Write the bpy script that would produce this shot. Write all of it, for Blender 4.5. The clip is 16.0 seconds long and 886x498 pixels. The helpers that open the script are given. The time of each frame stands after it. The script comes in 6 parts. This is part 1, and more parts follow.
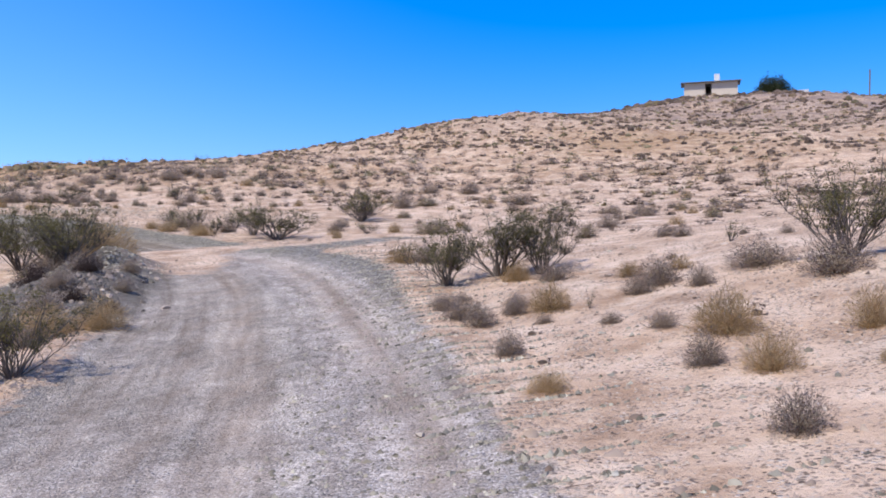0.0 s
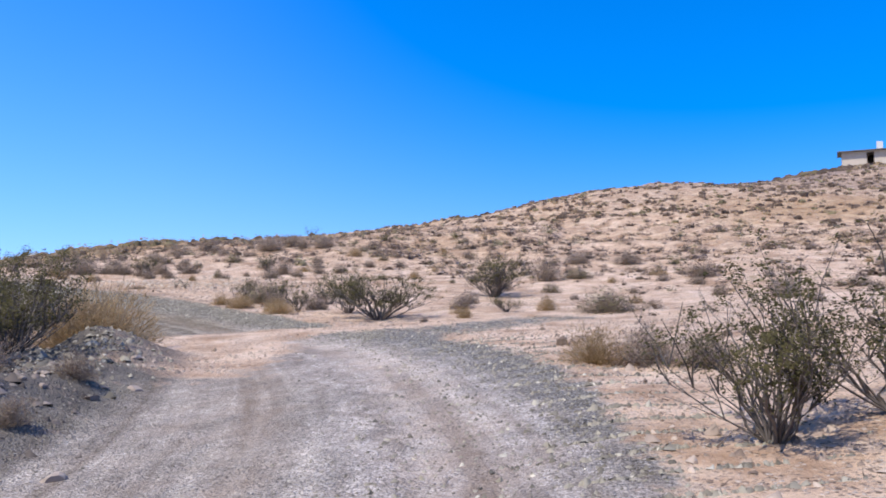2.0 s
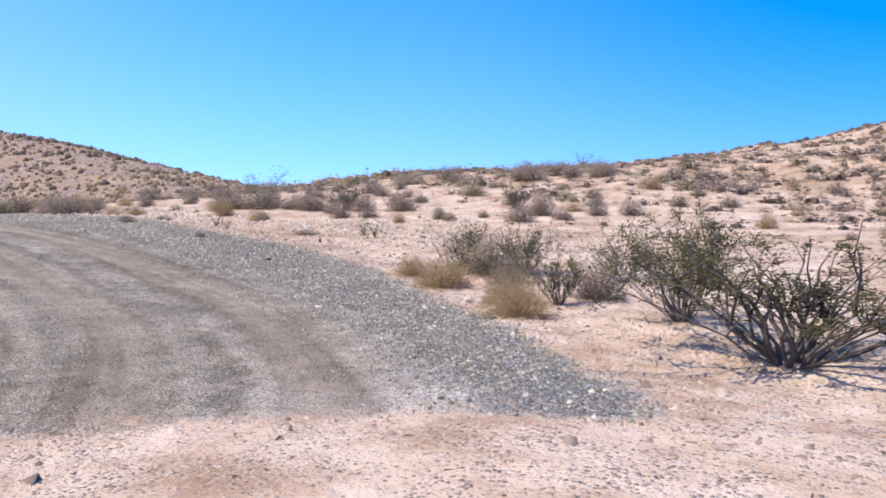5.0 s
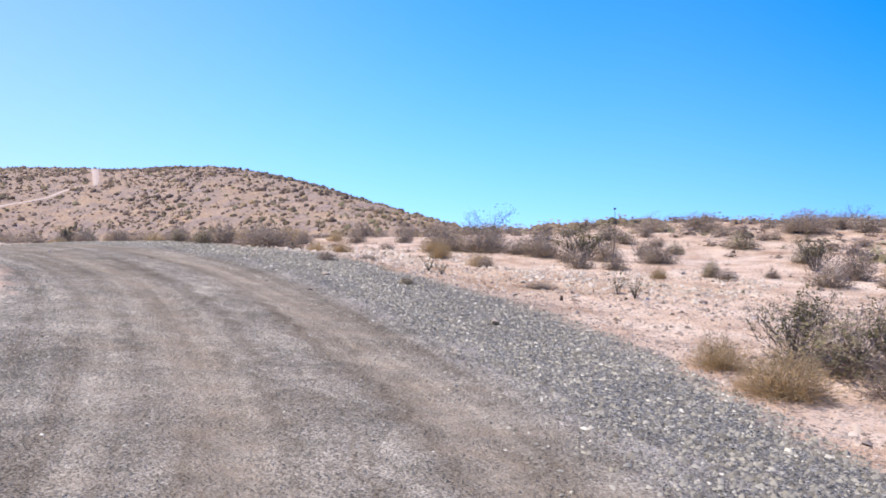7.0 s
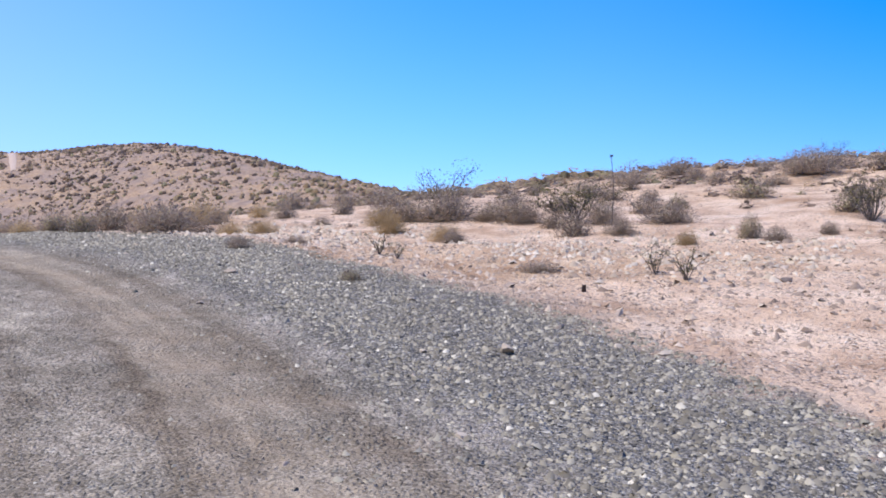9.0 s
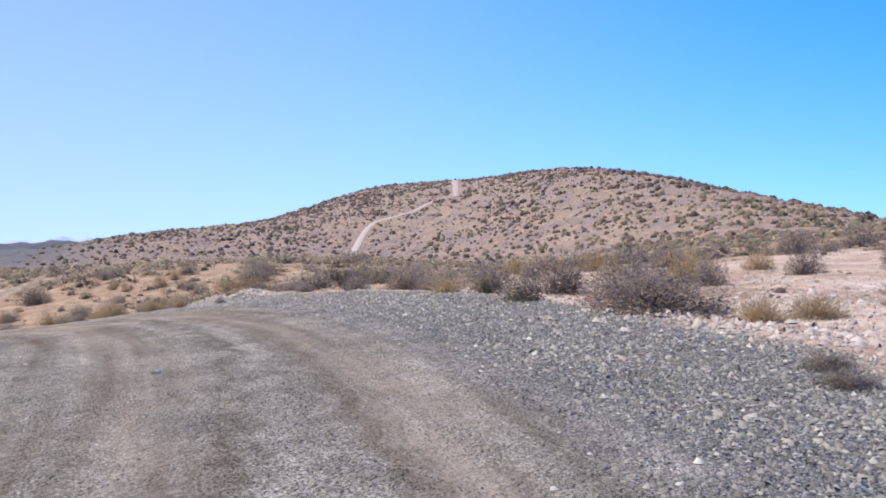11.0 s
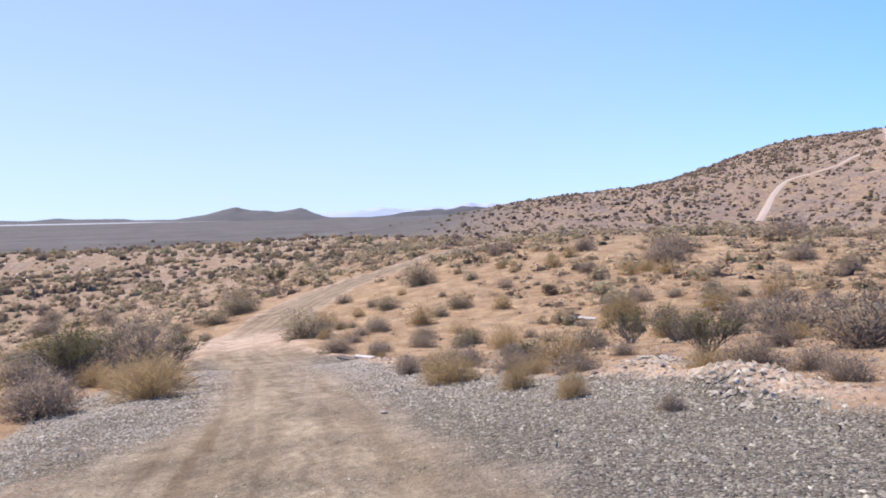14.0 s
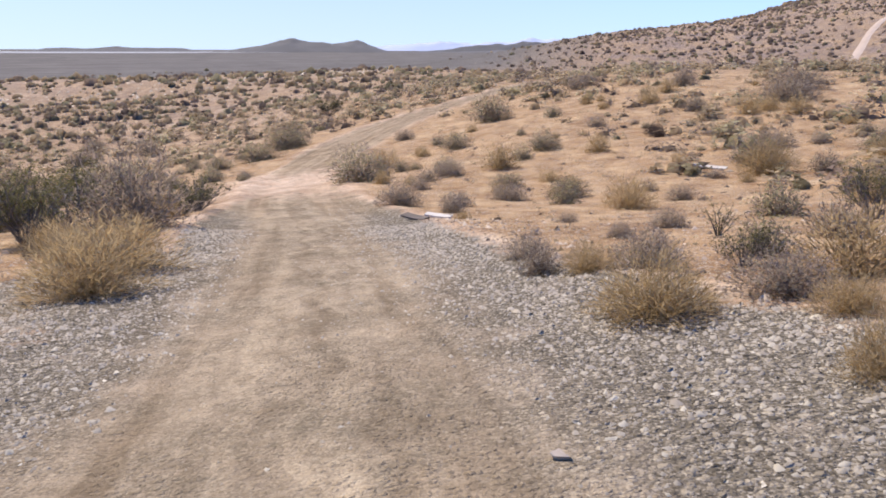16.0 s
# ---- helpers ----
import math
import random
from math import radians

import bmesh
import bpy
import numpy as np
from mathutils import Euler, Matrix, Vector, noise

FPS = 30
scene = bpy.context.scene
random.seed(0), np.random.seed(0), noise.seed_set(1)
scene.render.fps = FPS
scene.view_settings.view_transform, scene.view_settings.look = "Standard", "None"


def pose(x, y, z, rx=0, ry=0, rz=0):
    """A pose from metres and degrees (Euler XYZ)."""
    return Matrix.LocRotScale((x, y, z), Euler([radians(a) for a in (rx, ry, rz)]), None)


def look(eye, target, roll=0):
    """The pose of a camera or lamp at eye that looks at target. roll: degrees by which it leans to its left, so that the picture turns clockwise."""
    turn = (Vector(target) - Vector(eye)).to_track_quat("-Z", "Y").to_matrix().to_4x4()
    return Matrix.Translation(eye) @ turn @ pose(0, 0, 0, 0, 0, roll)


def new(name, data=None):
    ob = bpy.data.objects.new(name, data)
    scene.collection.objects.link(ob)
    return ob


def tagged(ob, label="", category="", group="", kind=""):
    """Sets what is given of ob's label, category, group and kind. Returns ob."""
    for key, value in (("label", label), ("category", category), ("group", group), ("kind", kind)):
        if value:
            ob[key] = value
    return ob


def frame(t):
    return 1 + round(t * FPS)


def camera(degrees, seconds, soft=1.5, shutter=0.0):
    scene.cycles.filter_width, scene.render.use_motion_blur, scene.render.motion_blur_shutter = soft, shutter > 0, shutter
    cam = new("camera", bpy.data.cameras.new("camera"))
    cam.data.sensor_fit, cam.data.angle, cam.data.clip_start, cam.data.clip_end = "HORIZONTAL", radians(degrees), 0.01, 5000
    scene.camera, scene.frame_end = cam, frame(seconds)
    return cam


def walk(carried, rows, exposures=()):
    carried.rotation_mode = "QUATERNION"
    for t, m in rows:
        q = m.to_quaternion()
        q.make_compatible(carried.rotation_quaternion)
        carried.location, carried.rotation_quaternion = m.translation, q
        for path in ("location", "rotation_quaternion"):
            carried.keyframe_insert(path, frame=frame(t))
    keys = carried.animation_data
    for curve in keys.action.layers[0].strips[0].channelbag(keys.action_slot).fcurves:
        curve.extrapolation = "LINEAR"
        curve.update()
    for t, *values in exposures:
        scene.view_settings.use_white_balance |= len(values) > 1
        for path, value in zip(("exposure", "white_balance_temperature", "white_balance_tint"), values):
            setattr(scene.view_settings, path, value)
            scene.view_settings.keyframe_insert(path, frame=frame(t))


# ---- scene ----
cam = camera(55.93, 16.0, soft=1.8)
PATH = [
    (0.0, pose(-0.000, -0.000, 1.600, 0, 0, 0.00) @ pose(0, 0, 0, 86.07) @ pose(0, 0, 0, 0, 0, -1.31)),
    (0.5, pose(-0.317, 2.357, 1.368, 0, 0, -0.11) @ pose(0, 0, 0, 85.57) @ pose(0, 0, 0, 0, 0, -1.09)),
    (1.0, pose(-0.615, 4.724, 1.245, 0, 0, 0.87) @ pose(0, 0, 0, 88.50) @ pose(0, 0, 0, 0, 0, -0.66)),
    (1.5, pose(-1.021, 7.332, 1.081, 0, 0, 3.28) @ pose(0, 0, 0, 90.57) @ pose(0, 0, 0, 0, 0, -0.93)),
    (2.0, pose(-1.355, 9.605, 0.999, 0, 0, 8.17) @ pose(0, 0, 0, 92.02) @ pose(0, 0, 0, 0, 0, -1.33)),
    (2.5, pose(-1.963, 12.300, 0.969, 0, 0, 12.43) @ pose(0, 0, 0, 93.54) @ pose(0, 0, 0, 0, 0, -2.06)),
    (3.0, pose(-2.580, 14.933, 1.002, 0, 0, 16.53) @ pose(0, 0, 0, 93.87) @ pose(0, 0, 0, 0, 0, -1.95)),
    (3.5, pose(-3.496, 17.998, 1.099, 0, 0, 19.47) @ pose(0, 0, 0, 92.62) @ pose(0, 0, 0, 0, 0, -1.79)),
    (3.7, pose(-3.892, 19.101, 1.183, 0, 0, 20.02) @ pose(0, 0, 0, 91.80) @ pose(0, 0, 0, 0, 0, -1.75)),
    (4.0, pose(-4.398, 20.426, 1.269, 0, 0, 21.16) @ pose(0, 0, 0, 90.60) @ pose(0, 0, 0, 0, 0, -0.43)),
    (4.5, pose(-5.059, 21.919, 1.314, 0, 0, 23.66) @ pose(0, 0, 0, 88.87) @ pose(0, 0, 0, 0, 0, 0.04)),
    (5.0, pose(-5.597, 22.855, 1.275, 0, 0, 26.47) @ pose(0, 0, 0, 87.84) @ pose(0, 0, 0, 0, 0, -0.01)),
    (5.5, pose(-6.120, 23.570, 1.223, 0, 0, 29.10) @ pose(0, 0, 0, 87.89) @ pose(0, 0, 0, 0, 0, -0.13)),
    (5.8, pose(-6.476, 24.054, 1.236, 0, 0, 30.38) @ pose(0, 0, 0, 88.61) @ pose(0, 0, 0, 0, 0, 0.14)),
    (6.0, pose(-6.745, 24.440, 1.280, 0, 0, 31.05) @ pose(0, 0, 0, 89.42) @ pose(0, 0, 0, 0, 0, 1.02)),
    (6.5, pose(-7.767, 25.496, 1.317, 0, 0, 34.52) @ pose(0, 0, 0, 91.75) @ pose(0, 0, 0, 0, 0, 2.89)),
    (7.0, pose(-8.628, 26.369, 1.311, 0, 0, 41.02) @ pose(0, 0, 0, 90.69) @ pose(0, 0, 0, 0, 0, 3.06)),
    (7.5, pose(-9.223, 27.166, 1.408, 0, 0, 42.27) @ pose(0, 0, 0, 86.61) @ pose(0, 0, 0, 0, 0, 1.82)),
    (8.0, pose(-10.030, 27.949, 1.385, 0, 0, 35.41) @ pose(0, 0, 0, 86.91) @ pose(0, 0, 0, 0, 0, 1.31)),
    (8.5, pose(-10.685, 28.767, 1.428, 0, 0, 34.61) @ pose(0, 0, 0, 88.03) @ pose(0, 0, 0, 0, 0, -0.05)),
    (9.0, pose(-11.698, 29.596, 1.490, 0, 0, 36.97) @ pose(0, 0, 0, 88.27) @ pose(0, 0, 0, 0, 0, -0.50)),
    (9.5, pose(-13.180, 30.551, 1.549, 0, 0, 43.30) @ pose(0, 0, 0, 89.58) @ pose(0, 0, 0, 0, 0, -0.62)),
    (10.0, pose(-14.856, 31.444, 1.669, 0, 0, 50.92) @ pose(0, 0, 0, 90.76) @ pose(0, 0, 0, 0, 0, -1.12)),
    (10.2, pose(-15.239, 31.680, 1.735, 0, 0, 54.23) @ pose(0, 0, 0, 90.62) @ pose(0, 0, 0, 0, 0, -1.48)),
    (10.5, pose(-15.965, 32.068, 1.872, 0, 0, 58.71) @ pose(0, 0, 0, 90.36) @ pose(0, 0, 0, 0, 0, -0.44)),
    (11.0, pose(-17.567, 32.768, 2.117, 0, 0, 65.05) @ pose(0, 0, 0, 89.81) @ pose(0, 0, 0, 0, 0, 0.06)),
    (11.5, pose(-19.543, 33.426, 2.320, 0, 0, 70.36) @ pose(0, 0, 0, 89.25) @ pose(0, 0, 0, 0, 0, 0.09)),
    (12.0, pose(-21.706, 33.950, 2.473, 0, 0, 75.03) @ pose(0, 0, 0, 88.81) @ pose(0, 0, 0, 0, 0, -1.00)),
    (12.3, pose(-22.989, 34.158, 2.548, 0, 0, 77.70) @ pose(0, 0, 0, 88.66) @ pose(0, 0, 0, 0, 0, -3.76)),
    (12.5, pose(-23.811, 34.240, 2.595, 0, 0, 79.47) @ pose(0, 0, 0, 88.63) @ pose(0, 0, 0, 0, 0, -3.50)),
    (13.0, pose(-25.811, 34.355, 2.677, 0, 0, 84.07) @ pose(0, 0, 0, 88.57) @ pose(0, 0, 0, 0, 0, -2.69)),
    (13.5, pose(-27.544, 34.382, 2.663, 0, 0, 88.32) @ pose(0, 0, 0, 88.24) @ pose(0, 0, 0, 0, 0, -1.98)),
    (14.0, pose(-29.223, 34.324, 2.596, 0, 0, 91.56) @ pose(0, 0, 0, 87.44) @ pose(0, 0, 0, 0, 0, -0.96)),
    (14.5, pose(-30.578, 34.199, 2.495, 0, 0, 93.72) @ pose(0, 0, 0, 85.13) @ pose(0, 0, 0, 0, 0, -0.32)),
    (15.0, pose(-32.115, 33.986, 2.354, 0, 0, 94.92) @ pose(0, 0, 0, 81.98) @ pose(0, 0, 0, 0, 0, -0.22)),
    (15.5, pose(-33.575, 33.643, 2.179, 0, 0, 94.87) @ pose(0, 0, 0, 78.74) @ pose(0, 0, 0, 0, 0, 0.29)),
    (16.0, pose(-35.268, 33.221, 1.956, 0, 0, 95.47) @ pose(0, 0, 0, 76.39) @ pose(0, 0, 0, 0, 0, 0.16)),
]
EXPOSURE = [(0.0, -0.25, 6350, 14), (1.6, -0.28, 6350, 13.5), (2.2, -0.14, 6400, 13), (3.0, 0.02, 6400, 13), (3.7, 0.02, 6400, 13), (6.4, 0.2, 6450, 15), (7.2, 0.13, 6450, 14), (8.5, 0.03, 6350, 14),
            (9.2, -0.04, 6250, 14), (10.2, -0.06, 6150, 13.5), (12.3, 0.0, 6450, 13), (14.0, 0.02, 6750, 13), (16.0, 0.0, 7050, 12.5)]
walk(cam, PATH, EXPOSURE)

# ---- sky and sun ----
SUN_AZ, SUN_EL = radians(222), radians(60)      # compass angle from +y, clockwise
sun_dir = Vector((math.sin(SUN_AZ) * math.cos(SUN_EL), math.cos(SUN_AZ) * math.cos(SUN_EL), math.sin(SUN_EL)))
world = bpy.data.worlds.new("desert_sky")
scene.world = world
world.use_nodes = True
wn = world.node_tree
sky = wn.nodes.new("ShaderNodeTexSky")
sky.sky_type = 'NISHITA'
sky.sun_disc = False
sky.sun_elevation, sky.sun_rotation = SUN_EL, SUN_AZ
sky.altitude, sky.air_density, sky.dust_density, sky.ozone_density = 900, 1.0, 0.8, 2.6
tint = wn.nodes.new("ShaderNodeHueSaturation")
# the sky pales and brightens towards the sun
toward = wn.nodes.new("ShaderNodeVectorMath")
toward.operation = 'DOT_PRODUCT'
heading = wn.nodes.new("ShaderNodeTexCoord").outputs["Generated"]
wn.links.new(heading, toward.inputs[0])
# haze evens out the sky between horizon and zenith
even = wn.nodes.new("ShaderNodeVectorMath")
even.operation = 'MULTIPLY_ADD'
wn.links.new(heading, even.inputs[0])
even.inputs[1].default_value, even.inputs[2].default_value = (1, 1, 0.55), (0, 0, 0.06)
wn.links.new(even.outputs[0], sky.inputs["Vector"])
toward.inputs[1].default_value = (math.sin(SUN_AZ), math.cos(SUN_AZ), 0)
bearing = wn.nodes.new("ShaderNodeMapRange")
bearing.inputs["From Min"].default_value, bearing.inputs["From Max"].default_value = -1.0, 1.0
wn.links.new(toward.outputs["Value"], bearing.inputs["Value"])


def by_bearing(socket, stops):
    """A smooth course of one value from the far side of the sky (0) to the sun's side (1)."""
    n = wn.nodes.new("ShaderNodeValToRGB")
    n.color_ramp.interpolation = 'EASE'
    while len(n.color_ramp.elements) < len(stops):
        n.color_ramp.elements.new(0.5)
    for el, (at, v) in zip(n.color_ramp.elements, stops):
        el.position, el.color = at, (v, v, v, 1)
    wn.links.new(bearing.outputs["Result"], n.inputs[0])
    wn.links.new(n.outputs["Color"], socket)


by_bearing(tint.inputs["Saturation"], [(0.06, 1.75), (0.35, 1.5), (0.97, 0.85)])
by_bearing(tint.inputs["Value"], [(0.06, 0.96), (0.48, 1.32), (0.97, 0.82)])
wn.links.new(sky.outputs[0], tint.inputs["Color"])
clear = wn.nodes.new("ShaderNodeMix")
clear.data_type, clear.blend_type = 'RGBA', 'MULTIPLY'
by_bearing(clear.inputs[0], [(0.5, 1.0), (0.97, 0.68)])
clear.inputs[7].default_value = (0.74, 0.86, 1.26, 1)
wn.links.new(tint.outputs[0], clear.inputs[6])
wn.links.new(clear.outputs[2], wn.nodes["Background"].inputs[0])
wn.nodes["Background"].inputs[1].default_value = 0.17
lamp = bpy.data.lights.new("sun", 'SUN')
lamp.energy, lamp.angle, lamp.color = 5.7, radians(0.55), (1.0, 0.95, 0.87)
sun = new("sun", lamp)
sun.matrix_world = look(sun_dir * 300, (0, 0, 0))

# ---- materials ----
def material(name, rough=0.9):
    m = bpy.data.materials.new(name)
    m.use_nodes = True
    nt = m.node_tree
    b = nt.nodes["Principled BSDF"]
    b.inputs["Roughness"].default_value = rough
    b.inputs["Specular IOR Level"].default_value = 0.25
    return m, nt, b


def node(nt, kind, **values):
    n = nt.nodes.new("ShaderNode" + kind)
    for key, value in values.items():
        n.inputs[key.replace("_", " ")].default_value = value
    return n


def ramp(nt, source, stops):
    n = nt.nodes.new("ShaderNodeValToRGB")
    while len(n.color_ramp.elements) < len(stops):
        n.color_ramp.elements.new(0.5)
    for e, (at, col) in zip(n.color_ramp.elements, stops):
        e.position, e.color = at, (*col, 1)
    nt.links.new(source, n.inputs[0])
    return n.outputs[0]


def blend(nt, fac, a, b, how='MIX'):
    n = nt.nodes.new("ShaderNodeMix")
    n.data_type, n.blend_type = 'RGBA', how
    for sock, v in ((n.inputs[0], fac), (n.inputs[6], a), (n.inputs[7], b)):
        if isinstance(v, bpy.types.NodeSocket):
            nt.links.new(v, sock)
        else:
            sock.default_value = v if isinstance(v, float) else (*v, 1)
    return n.outputs[2]


def arith(nt, op, a, b=0.0, clamp=False):
    n = nt.nodes.new("ShaderNodeMath")
    n.operation, n.use_clamp = op, clamp
    for sock, v in zip(n.inputs, (a, b)):
        if isinstance(v, bpy.types.NodeSocket):
            nt.links.new(v, sock)
        else:
            sock.default_value = v
    return n.outputs[0]


def attribute(nt, name):
    n = nt.nodes.new("ShaderNodeAttribute")
    n.attribute_name = name
    return n.outputs["Fac"]


def position(nt):
    return nt.nodes.new("ShaderNodeTexCoord").outputs["Object"]


def noise_of(nt, scale, detail=4.0, rough=0.6):
    n = node(nt, "TexNoise", Scale=scale, Detail=detail, Roughness=rough)
    nt.links.new(position(nt), n.inputs["Vector"])
    return n.outputs["Fac"]


def cells(nt, scale, feature='F1', rand=1.0):
    n = node(nt, "TexVoronoi", Scale=scale, Randomness=rand)
    n.feature = feature
    nt.links.new(position(nt), n.inputs["Vector"])
    return n


def stones_in(nt, scale):
    """Scattered rounded stones: a tone for each, where they lie, and how high they stand."""
    spot = nt.nodes.new("ShaderNodeVectorMath")
    spot.operation = 'MULTIPLY_ADD'
    warp = node(nt, "TexNoise", Scale=scale * 1.3, Detail=2.0)
    nt.links.new(position(nt), warp.inputs["Vector"])
    nt.links.new(warp.outputs["Color"], spot.inputs[0])
    spot.inputs[1].default_value = (0.75 / scale,) * 3
    nt.links.new(position(nt), spot.inputs[2])
    v = node(nt, "TexVoronoi", Scale=scale, Randomness=1.0)
    nt.links.new(spot.outputs[0], v.inputs["Vector"])
    each = nt.nodes.new("ShaderNodeSeparateColor")
    nt.links.new(v.outputs["Color"], each.inputs[0])
    reach = arith(nt, 'MULTIPLY_ADD', each.outputs[1], 0.5)
    nt.nodes[-1].inputs[2].default_value = 0.2
    over = arith(nt, 'SUBTRACT', reach, v.outputs["Distance"])
    return each.outputs[0], arith(nt, 'MULTIPLY', over, 9.0, True), arith(nt, 'MULTIPLY', over, 1.0, True)


def ground_material():
    m, nt, b = material("desert_ground", 1.0)
    b.inputs["Specular IOR Level"].default_value = 0.04
    gravel, rut, red, scrub, coarse = (attribute(nt, k) for k in ("gravel", "rut", "red", "scrub", "coarse"))
    # sand: pale and pinkish, redder on the western slope, with small stones in it
    big, mid, fine = noise_of(nt, 0.12, 3), noise_of(nt, 1.1, 5), noise_of(nt, 14, 4)
    sand = ramp(nt, mid, [(0.3, (0.49, 0.335, 0.222)), (0.5, (0.635, 0.458, 0.322)), (0.72, (0.74, 0.585, 0.44))])
    rust = ramp(nt, mid, [(0.3, (0.31, 0.185, 0.098)), (0.52, (0.43, 0.276, 0.148)), (0.75, (0.54, 0.388, 0.226))])
    patchy = arith(nt, 'MULTIPLY_ADD', big, 1.0)
    nt.nodes[-1].inputs[2].default_value = -0.35
    base_red = arith(nt, 'MULTIPLY_ADD', red, 0.75)
    nt.nodes[-1].inputs[2].default_value = 0.42
    redness = arith(nt, 'ADD', red, arith(nt, 'MULTIPLY', patchy, 2.0), True)
    redness = arith(nt, 'MULTIPLY', redness, base_red, True)
    earth = blend(nt, redness, sand, rust)
    stain = ramp(nt, noise_of(nt, 0.55, 7, 0.72), [(0.33, (0.72, 0.66, 0.60)), (0.5, (1, 1, 1)), (0.68, (1.14, 1.13, 1.12))])
    earth = blend(nt, 0.85, earth, stain, 'MULTIPLY')
    pebble = cells(nt, 16)
    speck = arith(nt, 'LESS_THAN', pebble.outputs["Distance"], 0.23)
    sparse = nt.nodes.new("ShaderNodeSeparateColor")
    nt.links.new(pebble.outputs["Color"], sparse.inputs[0])
    speck = arith(nt, 'MULTIPLY', speck, arith(nt, 'LESS_THAN', sparse.outputs[1], 0.6))
    stone_tone = ramp(nt, sparse.outputs[0], [(0.0, (0.16, 0.115, 0.085)), (0.6, (0.30, 0.22, 0.16)), (1.0, (0.58, 0.48, 0.38))])
    earth = blend(nt, speck, earth, stone_tone)
    crumb, lies, stands = stones_in(nt, 30)
    strewn = arith(nt, 'MULTIPLY', lies, ramp(nt, noise_of(nt, 1.7, 5, 0.7), [(0.40, (0, 0, 0)), (0.56, (0.9, 0.9, 0.9))]))
    earth = blend(nt, strewn, earth, ramp(nt, crumb, [(0.0, (0.15, 0.108, 0.08)), (0.5, (0.30, 0.225, 0.168)), (1.0, (0.66, 0.56, 0.45))]))
    # stony crust in patches on the hillsides, its darker greyed colour standing in for haze
    hazy_crust = ramp(nt, noise_of(nt, 0.17, 7, 0.74), [(0.38, (0, 0, 0)), (0.6, (0.85, 0.85, 0.85))])
    hazy_crust_tone = ramp(nt, noise_of(nt, 0.6, 5, 0.7), [(0.35, (0.17, 0.123, 0.104)), (0.65, (0.33, 0.25, 0.21))])
    earth = blend(nt, arith(nt, 'MULTIPLY', hazy_crust, attribute(nt, "hill")), earth, hazy_crust_tone)
    # coarse grey gravel: separate stones of two sizes over fine grit
    g1, w1, h1 = stones_in(nt, 24)
    g2, w2, h2 = stones_in(nt, 46)
    s3 = nt.nodes.new("ShaderNodeSeparateColor")
    nt.links.new(cells(nt, 75).outputs["Color"], s3.inputs[0])
    bed = ramp(nt, s3.outputs[0], [(0.0, (0.075, 0.068, 0.058)), (0.5, (0.16, 0.147, 0.126)), (0.9, (0.26, 0.24, 0.208)), (1.0, (0.40, 0.37, 0.325))])
    tones = [(0.0, (0.10, 0.092, 0.08)), (0.4, (0.255, 0.234, 0.203)), (0.8, (0.39, 0.36, 0.315)), (1.0, (0.56, 0.52, 0.46))]
    loose_bed = blend(nt, w2, bed, ramp(nt, g2, tones))
    c1 = blend(nt, w1, loose_bed, ramp(nt, g1, tones))
    fine_bed = ramp(nt, s3.outputs[0], [(0.0, (0.25, 0.227, 0.205)), (0.45, (0.47, 0.428, 0.388)), (0.85, (0.64, 0.587, 0.535)), (1.0, (0.78, 0.725, 0.665))])
    c2 = blend(nt, arith(nt, 'MULTIPLY', w2, 0.7), fine_bed, ramp(nt, g2, tones))
    c2 = blend(nt, arith(nt, 'MULTIPLY', attribute(nt, "warm"), 0.6), c2, (0.47, 0.43, 0.385))
    worn = ramp(nt, noise_of(nt, 0.7, 6, 0.7), [(0.34, (0.66, 0.63, 0.60)), (0.5, (0.95, 0.93, 0.91)), (0.66, (1.2, 1.17, 1.13))])
    c2 = blend(nt, 0.95, c2, worn, 'MULTIPLY')
    scuffed = ramp(nt, noise_of(nt, 4.5, 5, 0.75), [(0.36, (0.68, 0.66, 0.64)), (0.5, (1.0, 0.99, 0.98)), (0.66, (1.22, 1.2, 1.18))])
    c2 = blend(nt, 0.8, c2, scuffed, 'MULTIPLY')
    patchwork = arith(nt, 'MULTIPLY_ADD', noise_of(nt, 1.6, 5, 0.65), 3.4)
    nt.nodes[-1].inputs[2].default_value = -1.45
    stony = arith(nt, 'ADD', coarse, patchwork, True)
    stony = arith(nt, 'MULTIPLY', stony, arith(nt, 'MULTIPLY_ADD', coarse, 0.35), True)
    nt.nodes[-2].inputs[2].default_value = 0.65
    grit = blend(nt, stony, c2, c1)
    # wheel-packed dust over the gravel
    dust = ramp(nt, mid, [(0.3, (0.30, 0.226, 0.165)), (0.55, (0.43, 0.338, 0.258)), (0.75, (0.56, 0.455, 0.36))])
    dusty = arith(nt, 'ADD', rut, arith(nt, 'MULTIPLY', arith(nt, 'SUBTRACT', fine, 0.5), 0.8), True)
    bare = arith(nt, 'SUBTRACT', 0.72, arith(nt, 'MULTIPLY', stony, 0.6), True)
    packed = blend(nt, arith(nt, 'MULTIPLY', dusty, bare), grit, dust)
    # streaks that wheels have drawn along the road
    lane = nt.nodes.new("ShaderNodeCombineXYZ")
    nt.links.new(arith(nt, 'MULTIPLY', attribute(nt, "track"), 3.2), lane.inputs[0])
    nt.links.new(arith(nt, 'MULTIPLY', attribute(nt, "way"), 0.13), lane.inputs[1])
    streak = node(nt, "TexNoise", Scale=1.0, Detail=4.0, Roughness=0.6)
    nt.links.new(lane.outputs[0], streak.inputs["Vector"])
    streak = ramp(nt, streak.outputs["Fac"], [(0.34, (0.68, 0.63, 0.58)), (0.5, (1.0, 0.98, 0.96)), (0.64, (1.3, 1.28, 1.24))])
    packed = blend(nt, arith(nt, 'MULTIPLY_ADD', coarse, -0.6), packed, streak, 'MULTIPLY')
